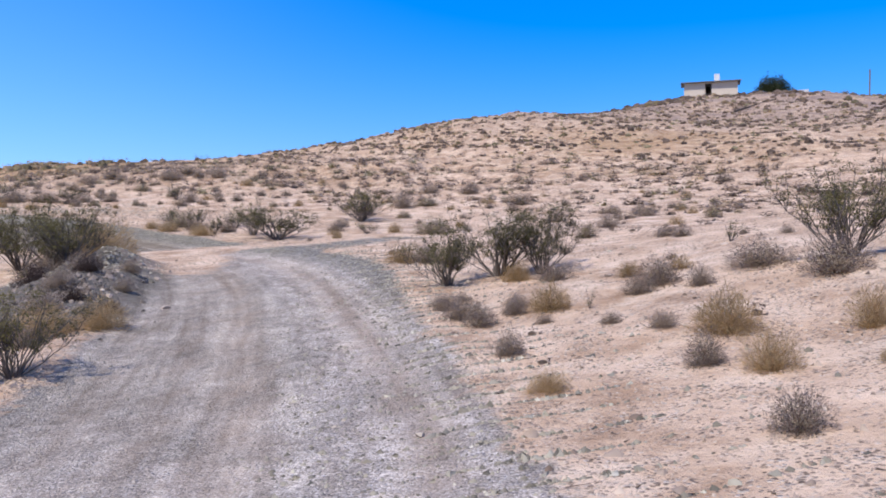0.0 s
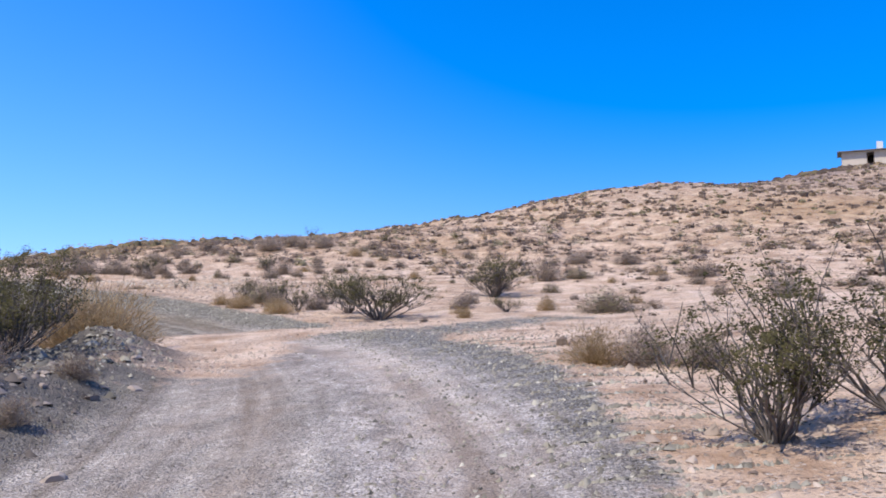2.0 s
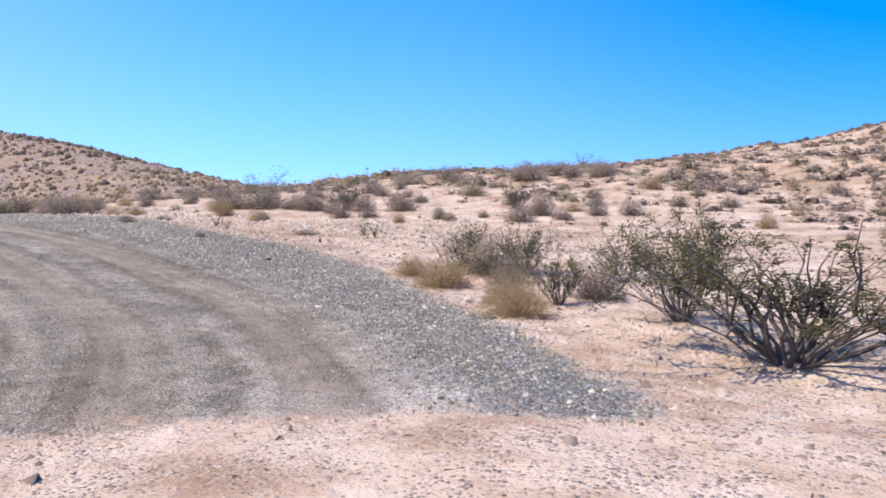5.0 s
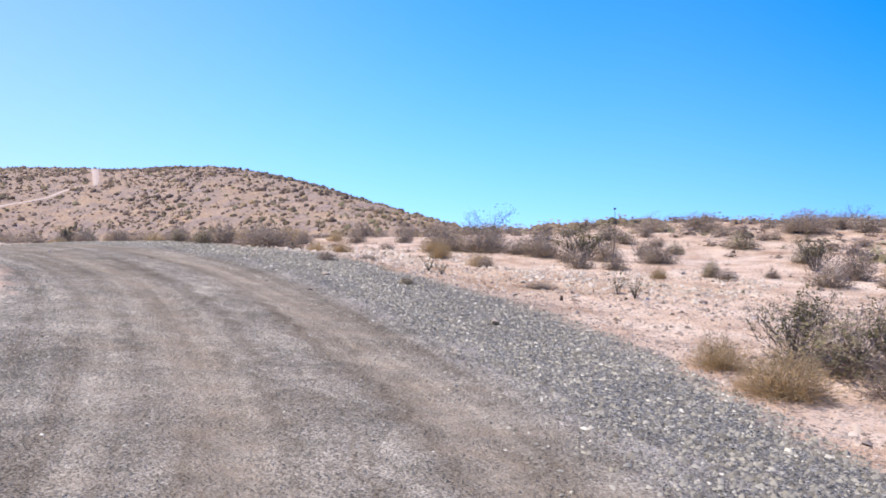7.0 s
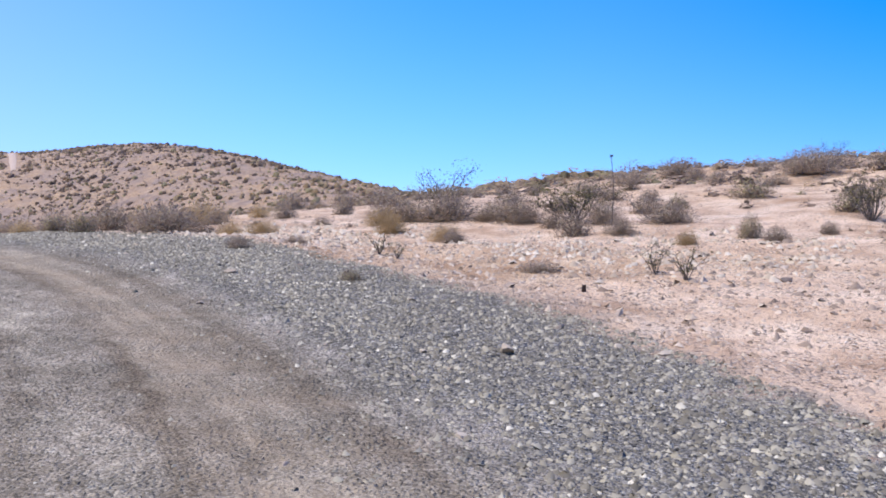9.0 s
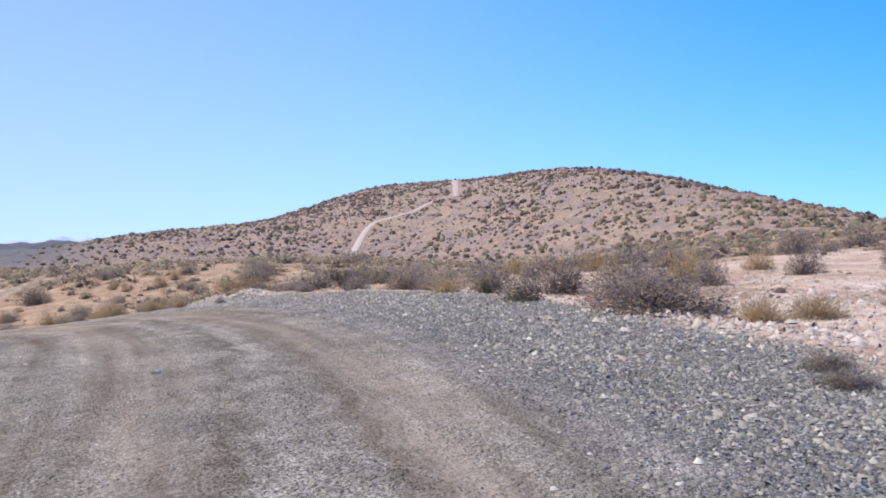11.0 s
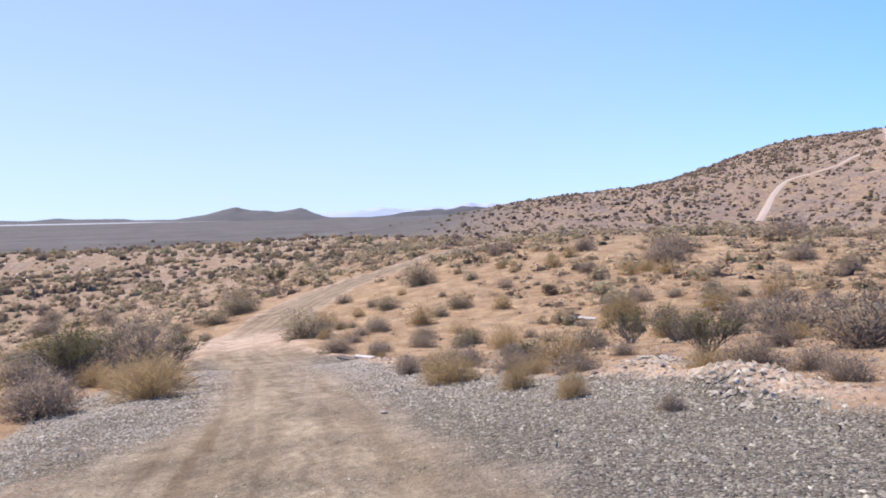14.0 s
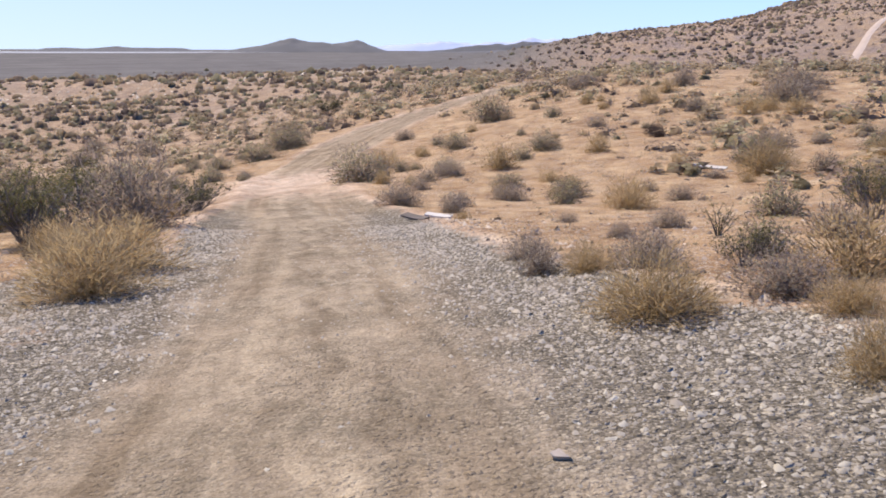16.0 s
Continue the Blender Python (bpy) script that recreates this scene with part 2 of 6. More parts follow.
    nt.nodes[-2].inputs[2].default_value = 0.85
    faded = arith(nt, 'MULTIPLY_ADD', coarse, -0.55)
    fade = nt.nodes[-1]
    packed = blend(nt, arith(nt, 'MULTIPLY', attribute(nt, "dull"), faded), packed, (0.58, 0.56, 0.475), 'MULTIPLY')
    fade.inputs[2].default_value = 0.9
    packed = blend(nt, arith(nt, 'MULTIPLY', attribute(nt, "warm"), 0.8), packed, (1.1, 0.98, 0.82), 'MULTIPLY')
    edge = arith(nt, 'MULTIPLY_ADD', noise_of(nt, 2.2, 6, 0.7), 1.5)
    nt.nodes[-1].inputs[2].default_value = 0.0
    soft = nt.nodes[-1]
    wob = arith(nt, 'SUBTRACT', soft.outputs[0], 0.75)
    mask = arith(nt, 'ADD', gravel, arith(nt, 'MULTIPLY', wob, 1.25))
    mask = arith(nt, 'MULTIPLY', arith(nt, 'SUBTRACT', mask, 0.28), 2.6, True)
    col = blend(nt, mask, earth, packed)
    bush = ramp(nt, noise_of(nt, 0.02, 6, 0.7), [(0.3, (0.10, 0.09, 0.078)), (0.7, (0.19, 0.168, 0.145))])
    col = blend(nt, scrub, col, bush)
    nt.links.new(col, b.inputs["Base Color"])
    bump = node(nt, "Bump", Strength=0.9, Distance=0.028)
    packing = arith(nt, 'ADD', arith(nt, 'MULTIPLY', dusty, 0.8), arith(nt, 'MULTIPLY', arith(nt, 'SUBTRACT', attribute(nt, "warm"), coarse, True), 0.5), True)
    loose = arith(nt, 'MULTIPLY', mask, arith(nt, 'SUBTRACT', 1.0, packing, True))
    chips = arith(nt, 'ADD', arith(nt, 'MULTIPLY', arith(nt, 'MULTIPLY', h1, stony), 3.0), arith(nt, 'MULTIPLY', h2, 1.4))
    tall = arith(nt, 'MULTIPLY', chips, loose)
    tall = arith(nt, 'ADD', tall, arith(nt, 'MULTIPLY', speck, 0.6))
    tall = arith(nt, 'ADD', tall, arith(nt, 'MULTIPLY', arith(nt, 'MULTIPLY', strewn, stands), 2.0))
    tall = arith(nt, 'ADD', tall, arith(nt, 'MULTIPLY', noise_of(nt, 40, 6, 0.7), 0.55))
    tall = arith(nt, 'ADD', tall, fine)
    crust = arith(nt, 'MULTIPLY', noise_of(nt, 5.5, 6, 0.72), arith(nt, 'SUBTRACT', 3.2, arith(nt, 'MULTIPLY', mask, 2.2)))
    tall = arith(nt, 'ADD', tall, crust)
    nt.links.new(tall, bump.inputs["Height"])
    nt.links.new(bump.outputs[0], b.inputs["Normal"])
    return m


def varied(name, low, high, rough=0.85, per='island', spread=3.0, glow=0.0, relief=0.0):
    """Two-tone material: a tone for each object, piece or plant, and mottling on it."""
    m, nt, b = material(name, rough)
    if per == 'tone':
        first = attribute(nt, "tone")
    elif per == 'object':
        first = nt.nodes.new("ShaderNodeObjectInfo").outputs["Random"]
    else:
        first = nt.nodes.new("ShaderNodeNewGeometry").outputs["Random Per Island"]
    mottle = arith(nt, 'MULTIPLY', arith(nt, 'SUBTRACT', noise_of(nt, spread, 4), 0.5), 0.8)
    col = blend(nt, arith(nt, 'ADD', first, mottle, True), low, high)
    if relief:
        # shade in the hollows between sprays is painted in, following the bump
        tufts = noise_of(nt, 7.0, 5, 0.75)
        col = blend(nt, 0.75, col, ramp(nt, tufts, [(0.36, (0.6, 0.58, 0.56)), (0.5, (0.97, 0.97, 0.97)), (0.66, (1.25, 1.24, 1.2))]), 'MULTIPLY')
        bump = node(nt, "Bump", Strength=0.6, Distance=relief)
        nt.links.new(tufts, bump.inputs["Height"])
        nt.links.new(bump.outputs[0], b.inputs["Normal"])
    if glow:
        thin_leaf(nt, b, col, glow)
    nt.links.new(col, b.inputs["Base Color"])
    return m


def leafy(name, low, high, glow=0.58):
    """Leaf or straw: a tone for each blade and each plant, and some light let through."""
    m, nt, b = material(name, 0.8)
    each = nt.nodes.new("ShaderNodeNewGeometry").outputs["Random Per Island"]
    plant = nt.nodes.new("ShaderNodeObjectInfo").outputs["Random"]
    total = arith(nt, 'ADD', arith(nt, 'MULTIPLY', each, 0.6), arith(nt, 'MULTIPLY', plant, 0.4))
    col = blend(nt, total, low, high)
    thin_leaf(nt, b, col, glow)
    return m


def thin_leaf(nt, b, col, glow):
    nt.links.new(col, b.inputs["Base Color"])
    b.inputs["Specular IOR Level"].default_value = 0.15
    through_light = nt.nodes.new("ShaderNodeBsdfTranslucent")
    nt.links.new(col, through_light.inputs["Color"])
    mix = nt.nodes.new("ShaderNodeMixShader")
    mix.inputs[0].default_value = glow
    nt.links.new(b.outputs[0], mix.inputs[1])
    nt.links.new(through_light.outputs[0], mix.inputs[2])
    nt.links.new(mix.outputs[0], nt.nodes["Material Output"].inputs["Surface"])


def broken_stone():
    """Crushed rock: mostly mid and dark greys, here and there a pale piece."""
    m, nt, b = material("grey_stone", 0.95)
    each = nt.nodes.new("ShaderNodeNewGeometry").outputs["Random Per Island"]
    tone = ramp(nt, each, [(0.0, (0.06, 0.056, 0.046)), (0.4, (0.17, 0.157, 0.132)), (0.85, (0.29, 0.27, 0.228)), (0.96, (0.36, 0.335, 0.287)), (1.0, (0.58, 0.54, 0.475))])
    dusty = ramp(nt, noise_of(nt, 1.3, 4), [(0.35, (0.87, 0.85, 0.74)), (0.65, (1.15, 1.11, 0.94))])
    coated = blend(nt, attribute(nt, "dust"), blend(nt, 0.9, tone, dusty, 'MULTIPLY'), (0.5, 0.42, 0.335))
    nt.links.new(coated, b.inputs["Base Color"])
    return m


MAT_GROUND = ground_material()
MAT_CREOSOTE = leafy("creosote_leaf", (0.06, 0.056, 0.025), (0.205, 0.18, 0.077))
MAT_BARK = leafy("grey_bark", (0.07, 0.057, 0.048), (0.22, 0.185, 0.155), 0.0)
MAT_BURRO = leafy("burrobush_twig", (0.16, 0.116, 0.09), (0.44, 0.335, 0.25))
MAT_BURRO_LEAF = leafy("burrobush_leaf", (0.205, 0.165, 0.115), (0.48, 0.39, 0.275))
MAT_STRAW = leafy("dry_straw", (0.27, 0.182, 0.088), (0.62, 0.45, 0.24))
MAT_SAGE = leafy("sage_leaf", (0.19, 0.165, 0.09), (0.44, 0.375, 0.215))
MAT_DARK = leafy("dark_twig", (0.05, 0.035, 0.03), (0.13, 0.09, 0.07))
MAT_TRAIL = varied("trail_dust", (0.36, 0.265, 0.195), (0.53, 0.41, 0.315), per='object', spread=0.5)
MAT_STONE = broken_stone()
MAT_PALE = varied("pale_stone", (0.28, 0.215, 0.15), (0.54, 0.45, 0.34), per='object')
MAT_DUN = varied("dun_stone", (0.17, 0.12, 0.085), (0.52, 0.41, 0.31))

# ---- the lie of the land: broad hills, knolls and shallow swells over a plane that falls away to the plain ----
PLAIN = -18.0
PLANE = (6.100, 3.669, -0.891)
SWELLS_SOUTH = [(-6, 2, -0.32), (3, 2, -0.05), (-10.5, 9.8, 0.08), (-1.5, 9.8, -0.56), (7.5, 9.8, 0.20), (-60, 17.6, -0.04), (-6, 17.6, -0.05), (3, 17.6, 0.04), (12, 17.6, 0.20), (-55.5, 25.4, -0.05), (-46.5, 25.4, 0.21), (-37.5, 25.4, -0.16), (-19.5, 25.4, -0.04), (-10.5, 25.4, -0.20), (-1.5, 25.4, 0.14), (7.5, 25.4, 0.03), (-60, 33.2, -0.21)]
SWELLS_NORTH = [(-51, 33.2, -0.17), (-42, 33.2, 0.07), (-33, 33.2, -0.08), (-24, 33.2, 0.54), (-15, 33.2, -0.11), (-6, 33.2, 0.07), (3, 33.2, -0.03), (-55.5, 41, -0.24), (-46.5, 41, 0.04), (-37.5, 41, 0.40), (-19.5, 41, -0.27), (-10.5, 41, -0.08), (-1.5, 41, -0.17), (-60, 48.8, -0.05), (-15, 48.8, -0.02)]
KNOLLS_SOUTH = [(-115, -10, -0.88), (-88, -10, -0.49), (-61, -10, -0.22), (-34, -10, 0.37), (-7, -10, -0.74), (20, -10, 0.88), (-101.5, 13.4, -0.41), (-74.5, 13.4, -0.43), (-47.5, 13.4, 0.75), (-20.5, 13.4, 0.5), (6.5, 13.4, -0.1), (33.5, 13.4, 0.86), (-115, 36.8, 0.64), (-88, 36.8, 1.45), (-61, 36.8, -0.59), (-34, 36.8, 0.97), (-7, 36.8, -1.32)]
KNOLLS_NORTH = [(20, 36.8, -0.99), (-101.5, 60.1, 0.62), (-74.5, 60.1, -0.17), (-47.5, 60.1, -1.73), (-20.5, 60.1, 1.83), (6.5, 60.1, -0.34), (33.5, 60.1, -0.29), (-115, 83.5, 0.4), (-88, 83.5, -2.32), (-61, 83.5, 0.22), (-34, 83.5, -0.27), (-7, 83.5, -1.51), (20, 83.5, -0.63), (-47.5, 106.9, 1.0), (-20.5, 106.9, -2.41), (6.5, 106.9, 3.8), (33.5, 106.9, -3.63)]
HILLS_SOUTH = [(-294, -128, 1.09), (-226, -128, -3.0), (-158, -128, -3.26), (-90, -128, 1.7), (-328, -69.1, 1.61), (-260, -69.1, 8.55), (-192, -69.1, 1.23), (-124, -69.1, 2.47), (-226, -10.2, -3.94), (-158, -10.2, 1.34), (-90, -10.2, -11.08), (-328, 48.7, 11.39), (-260, 48.7, 6.66), (-192, 48.7, 3.23), (-124, 48.7, 4.95), (12, 48.7, -5.88), (80, 48.7, 2.81), (148, 48.7, -1.57), (-430, 107.6, -0.72), (-362, 107.6, 6.32), (-294, 107.6, 5.99), (-226, 107.6, -4.73), (-158, 107.6, -16.45), (-22, 107.6, 4.76), (46, 107.6, 3.91), (114, 107.6, -1.14), (182, 107.6, -1.49)]
HILLS_NORTH = [(-396, 166.4, 28.86), (-328, 166.4, 8.9), (-260, 166.4, 13.16), (-192, 166.4, 15.6), (-124, 166.4, 18.1), (-56, 166.4, -4.97), (12, 166.4, 2.27), (80, 166.4, 9.02), (148, 166.4, -0.38), (-430, 225.3, 3.09), (-362, 225.3, 13.7), (-294, 225.3, 20.01), (-226, 225.3, 14.15), (-158, 225.3, -0.0), (-90, 225.3, -18.11), (-22, 225.3, -5.13), (46, 225.3, 12.75), (114, 225.3, 9.83), (-396, 284.2, 0.51), (-328, 284.2, 5.09), (-260, 284.2, 2.72), (-192, 284.2, -10.18), (-124, 284.2, -3.72), (-56, 284.2, -2.05), (12, 284.2, 1.99), (80, 284.2, 4.73), (148, 284.2, 0.58)]


def lattice(ix, iy, seed):
    n = (ix.astype(np.int64) * 374761393 + iy.astype(np.int64) * 668265263 + seed * 1442695041) & 0xFFFFFFFF
    n = ((n ^ (n >> 13)) * 1274126177) & 0xFFFFFFFF
    return ((n ^ (n >> 16)) & 0xFFFF) / 65535.0


def value_noise(x, y, seed):
    ix, iy = np.floor(x), np.floor(y)
    u, v = x - ix, y - iy
    u, v = u * u * (3 - 2 * u), v * v * (3 - 2 * v)
    a, b = lattice(ix, iy, seed), lattice(ix + 1, iy, seed)
    c, d = lattice(ix, iy + 1, seed), lattice(ix + 1, iy + 1, seed)
    return (a + (b - a) * u) * (1 - v) + (c + (d - c) * u) * v - 0.5


def smooth(v, lo, hi):
    t = np.clip((v - lo) / (hi - lo), 0, 1)
    return t * t * (3 - 2 * t)


def land(x, y):
    w = np.exp(-(((x + 60) ** 2 + (y - 70) ** 2) / 230.0 ** 2) ** 1.5)
    z = w * (PLANE[0] + PLANE[1] * x / 100 + PLANE[2] * y / 100) + PLAIN * (1 - w)
    for lumps, reach in ((SWELLS_SOUTH, 7), (SWELLS_NORTH, 7), (KNOLLS_SOUTH, 20), (KNOLLS_NORTH, 20), (HILLS_SOUTH, 48), (HILLS_NORTH, 48)):
        for cx, cy, tall in lumps:
            z = z + tall * np.exp(-((x - cx) ** 2 + (y - cy) ** 2) / (2 * reach * reach))
    return z


# the dirt road: centre line x, y and half width
ROAD = [(-0.2, -14, 2.4), (-1.3, 0, 2.4), (-2.4, 9.5, 2.4), (-3.1, 13.6, 2.5), (-4.0, 18.7, 2.7), (-5.9, 23.2, 2.9), (-8.9, 27.4, 2.5), (-12.4, 30.4, 3.0),
        (-16.2, 32.8, 3.5), (-21.2, 34.7, 3.3), (-28, 35.2, 3.5), (-35, 34.3, 3.0), (-40.2, 32.1, 2.5), (-44.2, 31.0, 1.9), (-50, 29.3, 2.0),
        (-58.5, 26.7, 1.6), (-66.5, 24.6, 1.3), (-76.5, 24.2, 1.9), (-86, 24.8, 2.0), (-93.5, 27.8, 1.8), (-101, 33, 1.6), (-112, 40, 1.5)]
# the line that wheels have packed
DRIVE = [(0.3, -12), (0, -3), (-0.6, 4.7), (-2, 12.3), (-3.5, 18), (-5.6, 22.9), (-8.6, 26.4), (-11.7, 29.6), (-15.2, 31.7), (-19.5, 33.4), (-23.8, 34.2), (-29, 34.3),
         (-35.3, 33.2), (-42, 31.6), (-50, 29.3), (-58.5, 26.7), (-66.5, 24.6), (-76, 24.2), (-86, 24.8), (-93.5, 27.8)]
SPUR = [(-4.8, 25.6, 1.9), (-3.2, 26.6, 1.8), (-1.6, 27.6, 1.3)]
VERGE = [(-31, 31.2, 1.0), (-36, 30.6, 1.3), (-41, 29.3, 1.3), (-45, 28.2, 0.9)]
SHOULDER = [(-6.8, 14.5, 1.2), (-8.3, 19, 1.9), (-9.0, 23, 1.3)]
TRAIL_UP = [(-324, 181, 1.2), (-320.9, 179.1, 1.2), (-288.1, 163.5, 1.0), (-258.3, 149.2, 0.8)]
TRAIL = [(-262, 147, 0.8), (-258, 139, 0.8), (-255, 133.5, 0.8), (-256, 128.4, 0.8), (-256.5, 122, 0.85), (-246.7, 114, 0.9), (-223.1, 101.8, 0.9)]


def curve_points(line, step):
    """A rounded line through the given points."""
    p = np.array([line[0]] + list(line) + [line[-1]], float)
    out = []
    for i in range(1, len(p) - 2):
        n = max(2, int(np.hypot(*(p[i + 1] - p[i])[:2]) / step))
        t = np.linspace(0, 1, n, endpoint=False)[:, None]
        a, b, c, d = p[i - 1], p[i], p[i + 1], p[i + 2]
        out.append(0.5 * (2 * b + (c - a) * t + (2 * a - 5 * b + 4 * c - d) * t ** 2 + (3 * b - a - 3 * c + d) * t ** 3))
    return np.concatenate(out + [p[-2:-1]])


def beside(x, y, line, step=0.6):
    """For each place: its signed way off the line (right is positive), and the half width there."""
    pts = curve_points(line, step)
    ahead = np.gradient(pts[:, :2], axis=0)
    ahead /= np.linalg.norm(ahead, axis=1)[:, None]
    best, lat, half = np.full(x.shape, 1e9), np.full(x.shape, 1e3), np.full(x.shape, 1.0)
    near = (x > pts[:, 0].min() - 12) & (x < pts[:, 0].max() + 12) & (y > pts[:, 1].min() - 12) & (y < pts[:, 1].max() + 12)
    xs, ys = x[near], y[near]
    b, l, hw = best[near], lat[near], half[near]
    for (px, py, w), (ax, ay) in zip(pts, ahead):
        dx, dy = xs - px, ys - py
        d2 = dx * dx + dy * dy
        k = d2 < b
        b[k] = d2[k]
        l[k] = np.sign((dx * ay - dy * ax)[k]) * np.sqrt(d2[k])
        hw[k] = w
    lat[near], half[near] = l, hw
    return lat, half


COARSE = [None]


def land_masks(x, y):
    lat, half = beside(x, y, ROAD)
    gravel = 1 - smooth(np.abs(lat) / half, 0.85, 1.15)
    for line, share in ((SPUR, 0.66), (SHOULDER, 0.75), (VERGE, 0.7)):
        l2, h2 = beside(x, y, line)
        gravel = np.maximum(gravel, share * (1 - smooth(np.abs(l2) / h2, 0.7, 1.2)))
    # bare banks of sand cut into the gravel at the fork
    for bx, by, turn, far, wide in ((-7.4, 23.9, 1.95, 3.0, 1.25), (-7.6, 26.6, 0.5, 2.6, 0.9), (-8.6, 26.9, 0.42, 2.7, 0.85), (-7.6, 23.4, 1.75, 2.6, 0.8), (-1.4, 25.9, 0.9, 2.0, 1.1)):
        u, v = (x - bx) * math.cos(turn) + (y - by) * math.sin(turn), (y - by) * math.cos(turn) - (x - bx) * math.sin(turn)
        gravel = np.clip(gravel - 1.1 * np.exp(-(u / far) ** 2 - (v / wide) ** 2), 0, 1)
    inside = 1 - smooth(np.abs(lat) / half, 0.7, 1.0)
    drive, _ = beside(x, y, [(a, b, 1.0) for a, b in DRIVE])
    drive = drive + 0.25 * value_noise(x / 4, y / 4, 17)
    rut = sum(np.exp(-((drive - c) / s) ** 2) * k for c, s, k in ((-0.95, 0.26, 1.0), (0.7, 0.28, 1.1), (-1.7, 0.2, 0.6), (1.25, 0.16, 0.6), (-2.5, 0.3, 0.4)))
    rut = np.maximum(rut, 0.18 * (1 - smooth(drive, 0.6, 1.3))) * inside
    COARSE[0] = np.maximum(smooth(drive + 0.8 * smooth(-x, 31, 38), 1.3, 2.2), smooth(-drive + 2.2 * smooth(-x, 33, 40), 3.0, 3.9)) * (1 - smooth(-x, 49, 56))
    return lat, half, gravel, np.clip(rut, 0, 1)


def surface(x, y):
    """Height of the ground with its ruts, berms and roughness."""
    x, y = np.asarray(x, float), np.asarray(y, float)
    lat, half, gravel, rut = land_masks(x, y)
    z = land(x, y)
    away = smooth(np.hypot(x + 20, y - 28), 35, 130)
    rough = value_noise(x / 1.9, y / 1.9, 3) * 0.13 + value_noise(x / 1.0, y / 1.0, 5) * 0.045
    z = z + rough * (1 - 0.8 * gravel) + value_noise(x / 7, y / 7, 7) * (0.16 * (1 - gravel) + 0.5 * away) + value_noise(x / 22, y / 22, 9) * 1.1 * away
    # worn ledges and gullies on the northern hillside
    hill = smooth(y, 46, 60) * (1 - smooth(np.abs(x - 5), 55, 80)) * (1 - smooth(y, 120, 150))
    z = z + hill * (1.2 * np.abs(value_noise((x + 0.4 * y) / 6.5, y / 4.2, 71)) + 0.75 * np.abs(value_noise(x / 2.6, y / 2.2, 73)) - 0.4)
    z = z - 0.035 * rut + value_noise(x / 1.1, y / 1.1, 11) * 0.012
    edge = np.exp(-((np.abs(lat) - half * 1.08) / 0.35) ** 2)
    z = z + edge * (0.05 + 0.10 * value_noise(x / 1.3, y / 1.3, 13))
    for hx, hy in ((-39.1, 36.55), (-37.2, 36.95)):
        z = z + 0.2 * np.exp(-((x - hx) / 0.6) ** 2 - ((y - hy) / 0.4) ** 2)
    l2, h2 = beside(x, y, SHOULDER)
    return z + (0.38 + 0.34 * value_noise(x / 0.9, y / 0.9, 15) + 0.24 * value_noise(x / 0.45, y / 0.45, 16)) * (1 - smooth(np.abs(l2) / h2, 0.2, 1.1))


def spread(lo, hi, step, growth, far):
    inner = np.arange(lo, hi + step, step)
    out, s = [], step
    v = 0.0
    while v < far:
        s *= growth
        v += s
        out.append(v)
    out = np.array(out)
    return np.concatenate([(lo - out)[::-1], inner, inner[-1] + out])


def mesh_of(name, verts, faces, smooth_faces=False, normals=None, **point_values):
    verts, faces = np.asarray(verts, np.float32), np.asarray(faces, np.int32)
    me = bpy.data.meshes.new(name)
    k = faces.shape[1]
    me.vertices.add(len(verts))
    me.vertices.foreach_set("co", verts.ravel())
    me.loops.add(faces.size)
    me.loops.foreach_set("vertex_index", faces.ravel())
    me.polygons.add(len(faces))
    me.polygons.foreach_set("loop_start", np.arange(0, faces.size, k, dtype=np.int32))
    me.polygons.foreach_set("loop_total", np.full(len(faces), k, np.int32))
    if smooth_faces:
        me.polygons.foreach_set("use_smooth", np.ones(len(faces), bool))
    for key, value in point_values.items():
        at = me.attributes.new(key, 'FLOAT', 'POINT')
        at.data.foreach_set("value", np.asarray(value, np.float32).ravel())
    me.update(calc_edges=True)
    if normals is not None:
        me.normals_split_custom_set_from_vertices(np.asarray(normals, np.float32))
    return me


GRID = {}


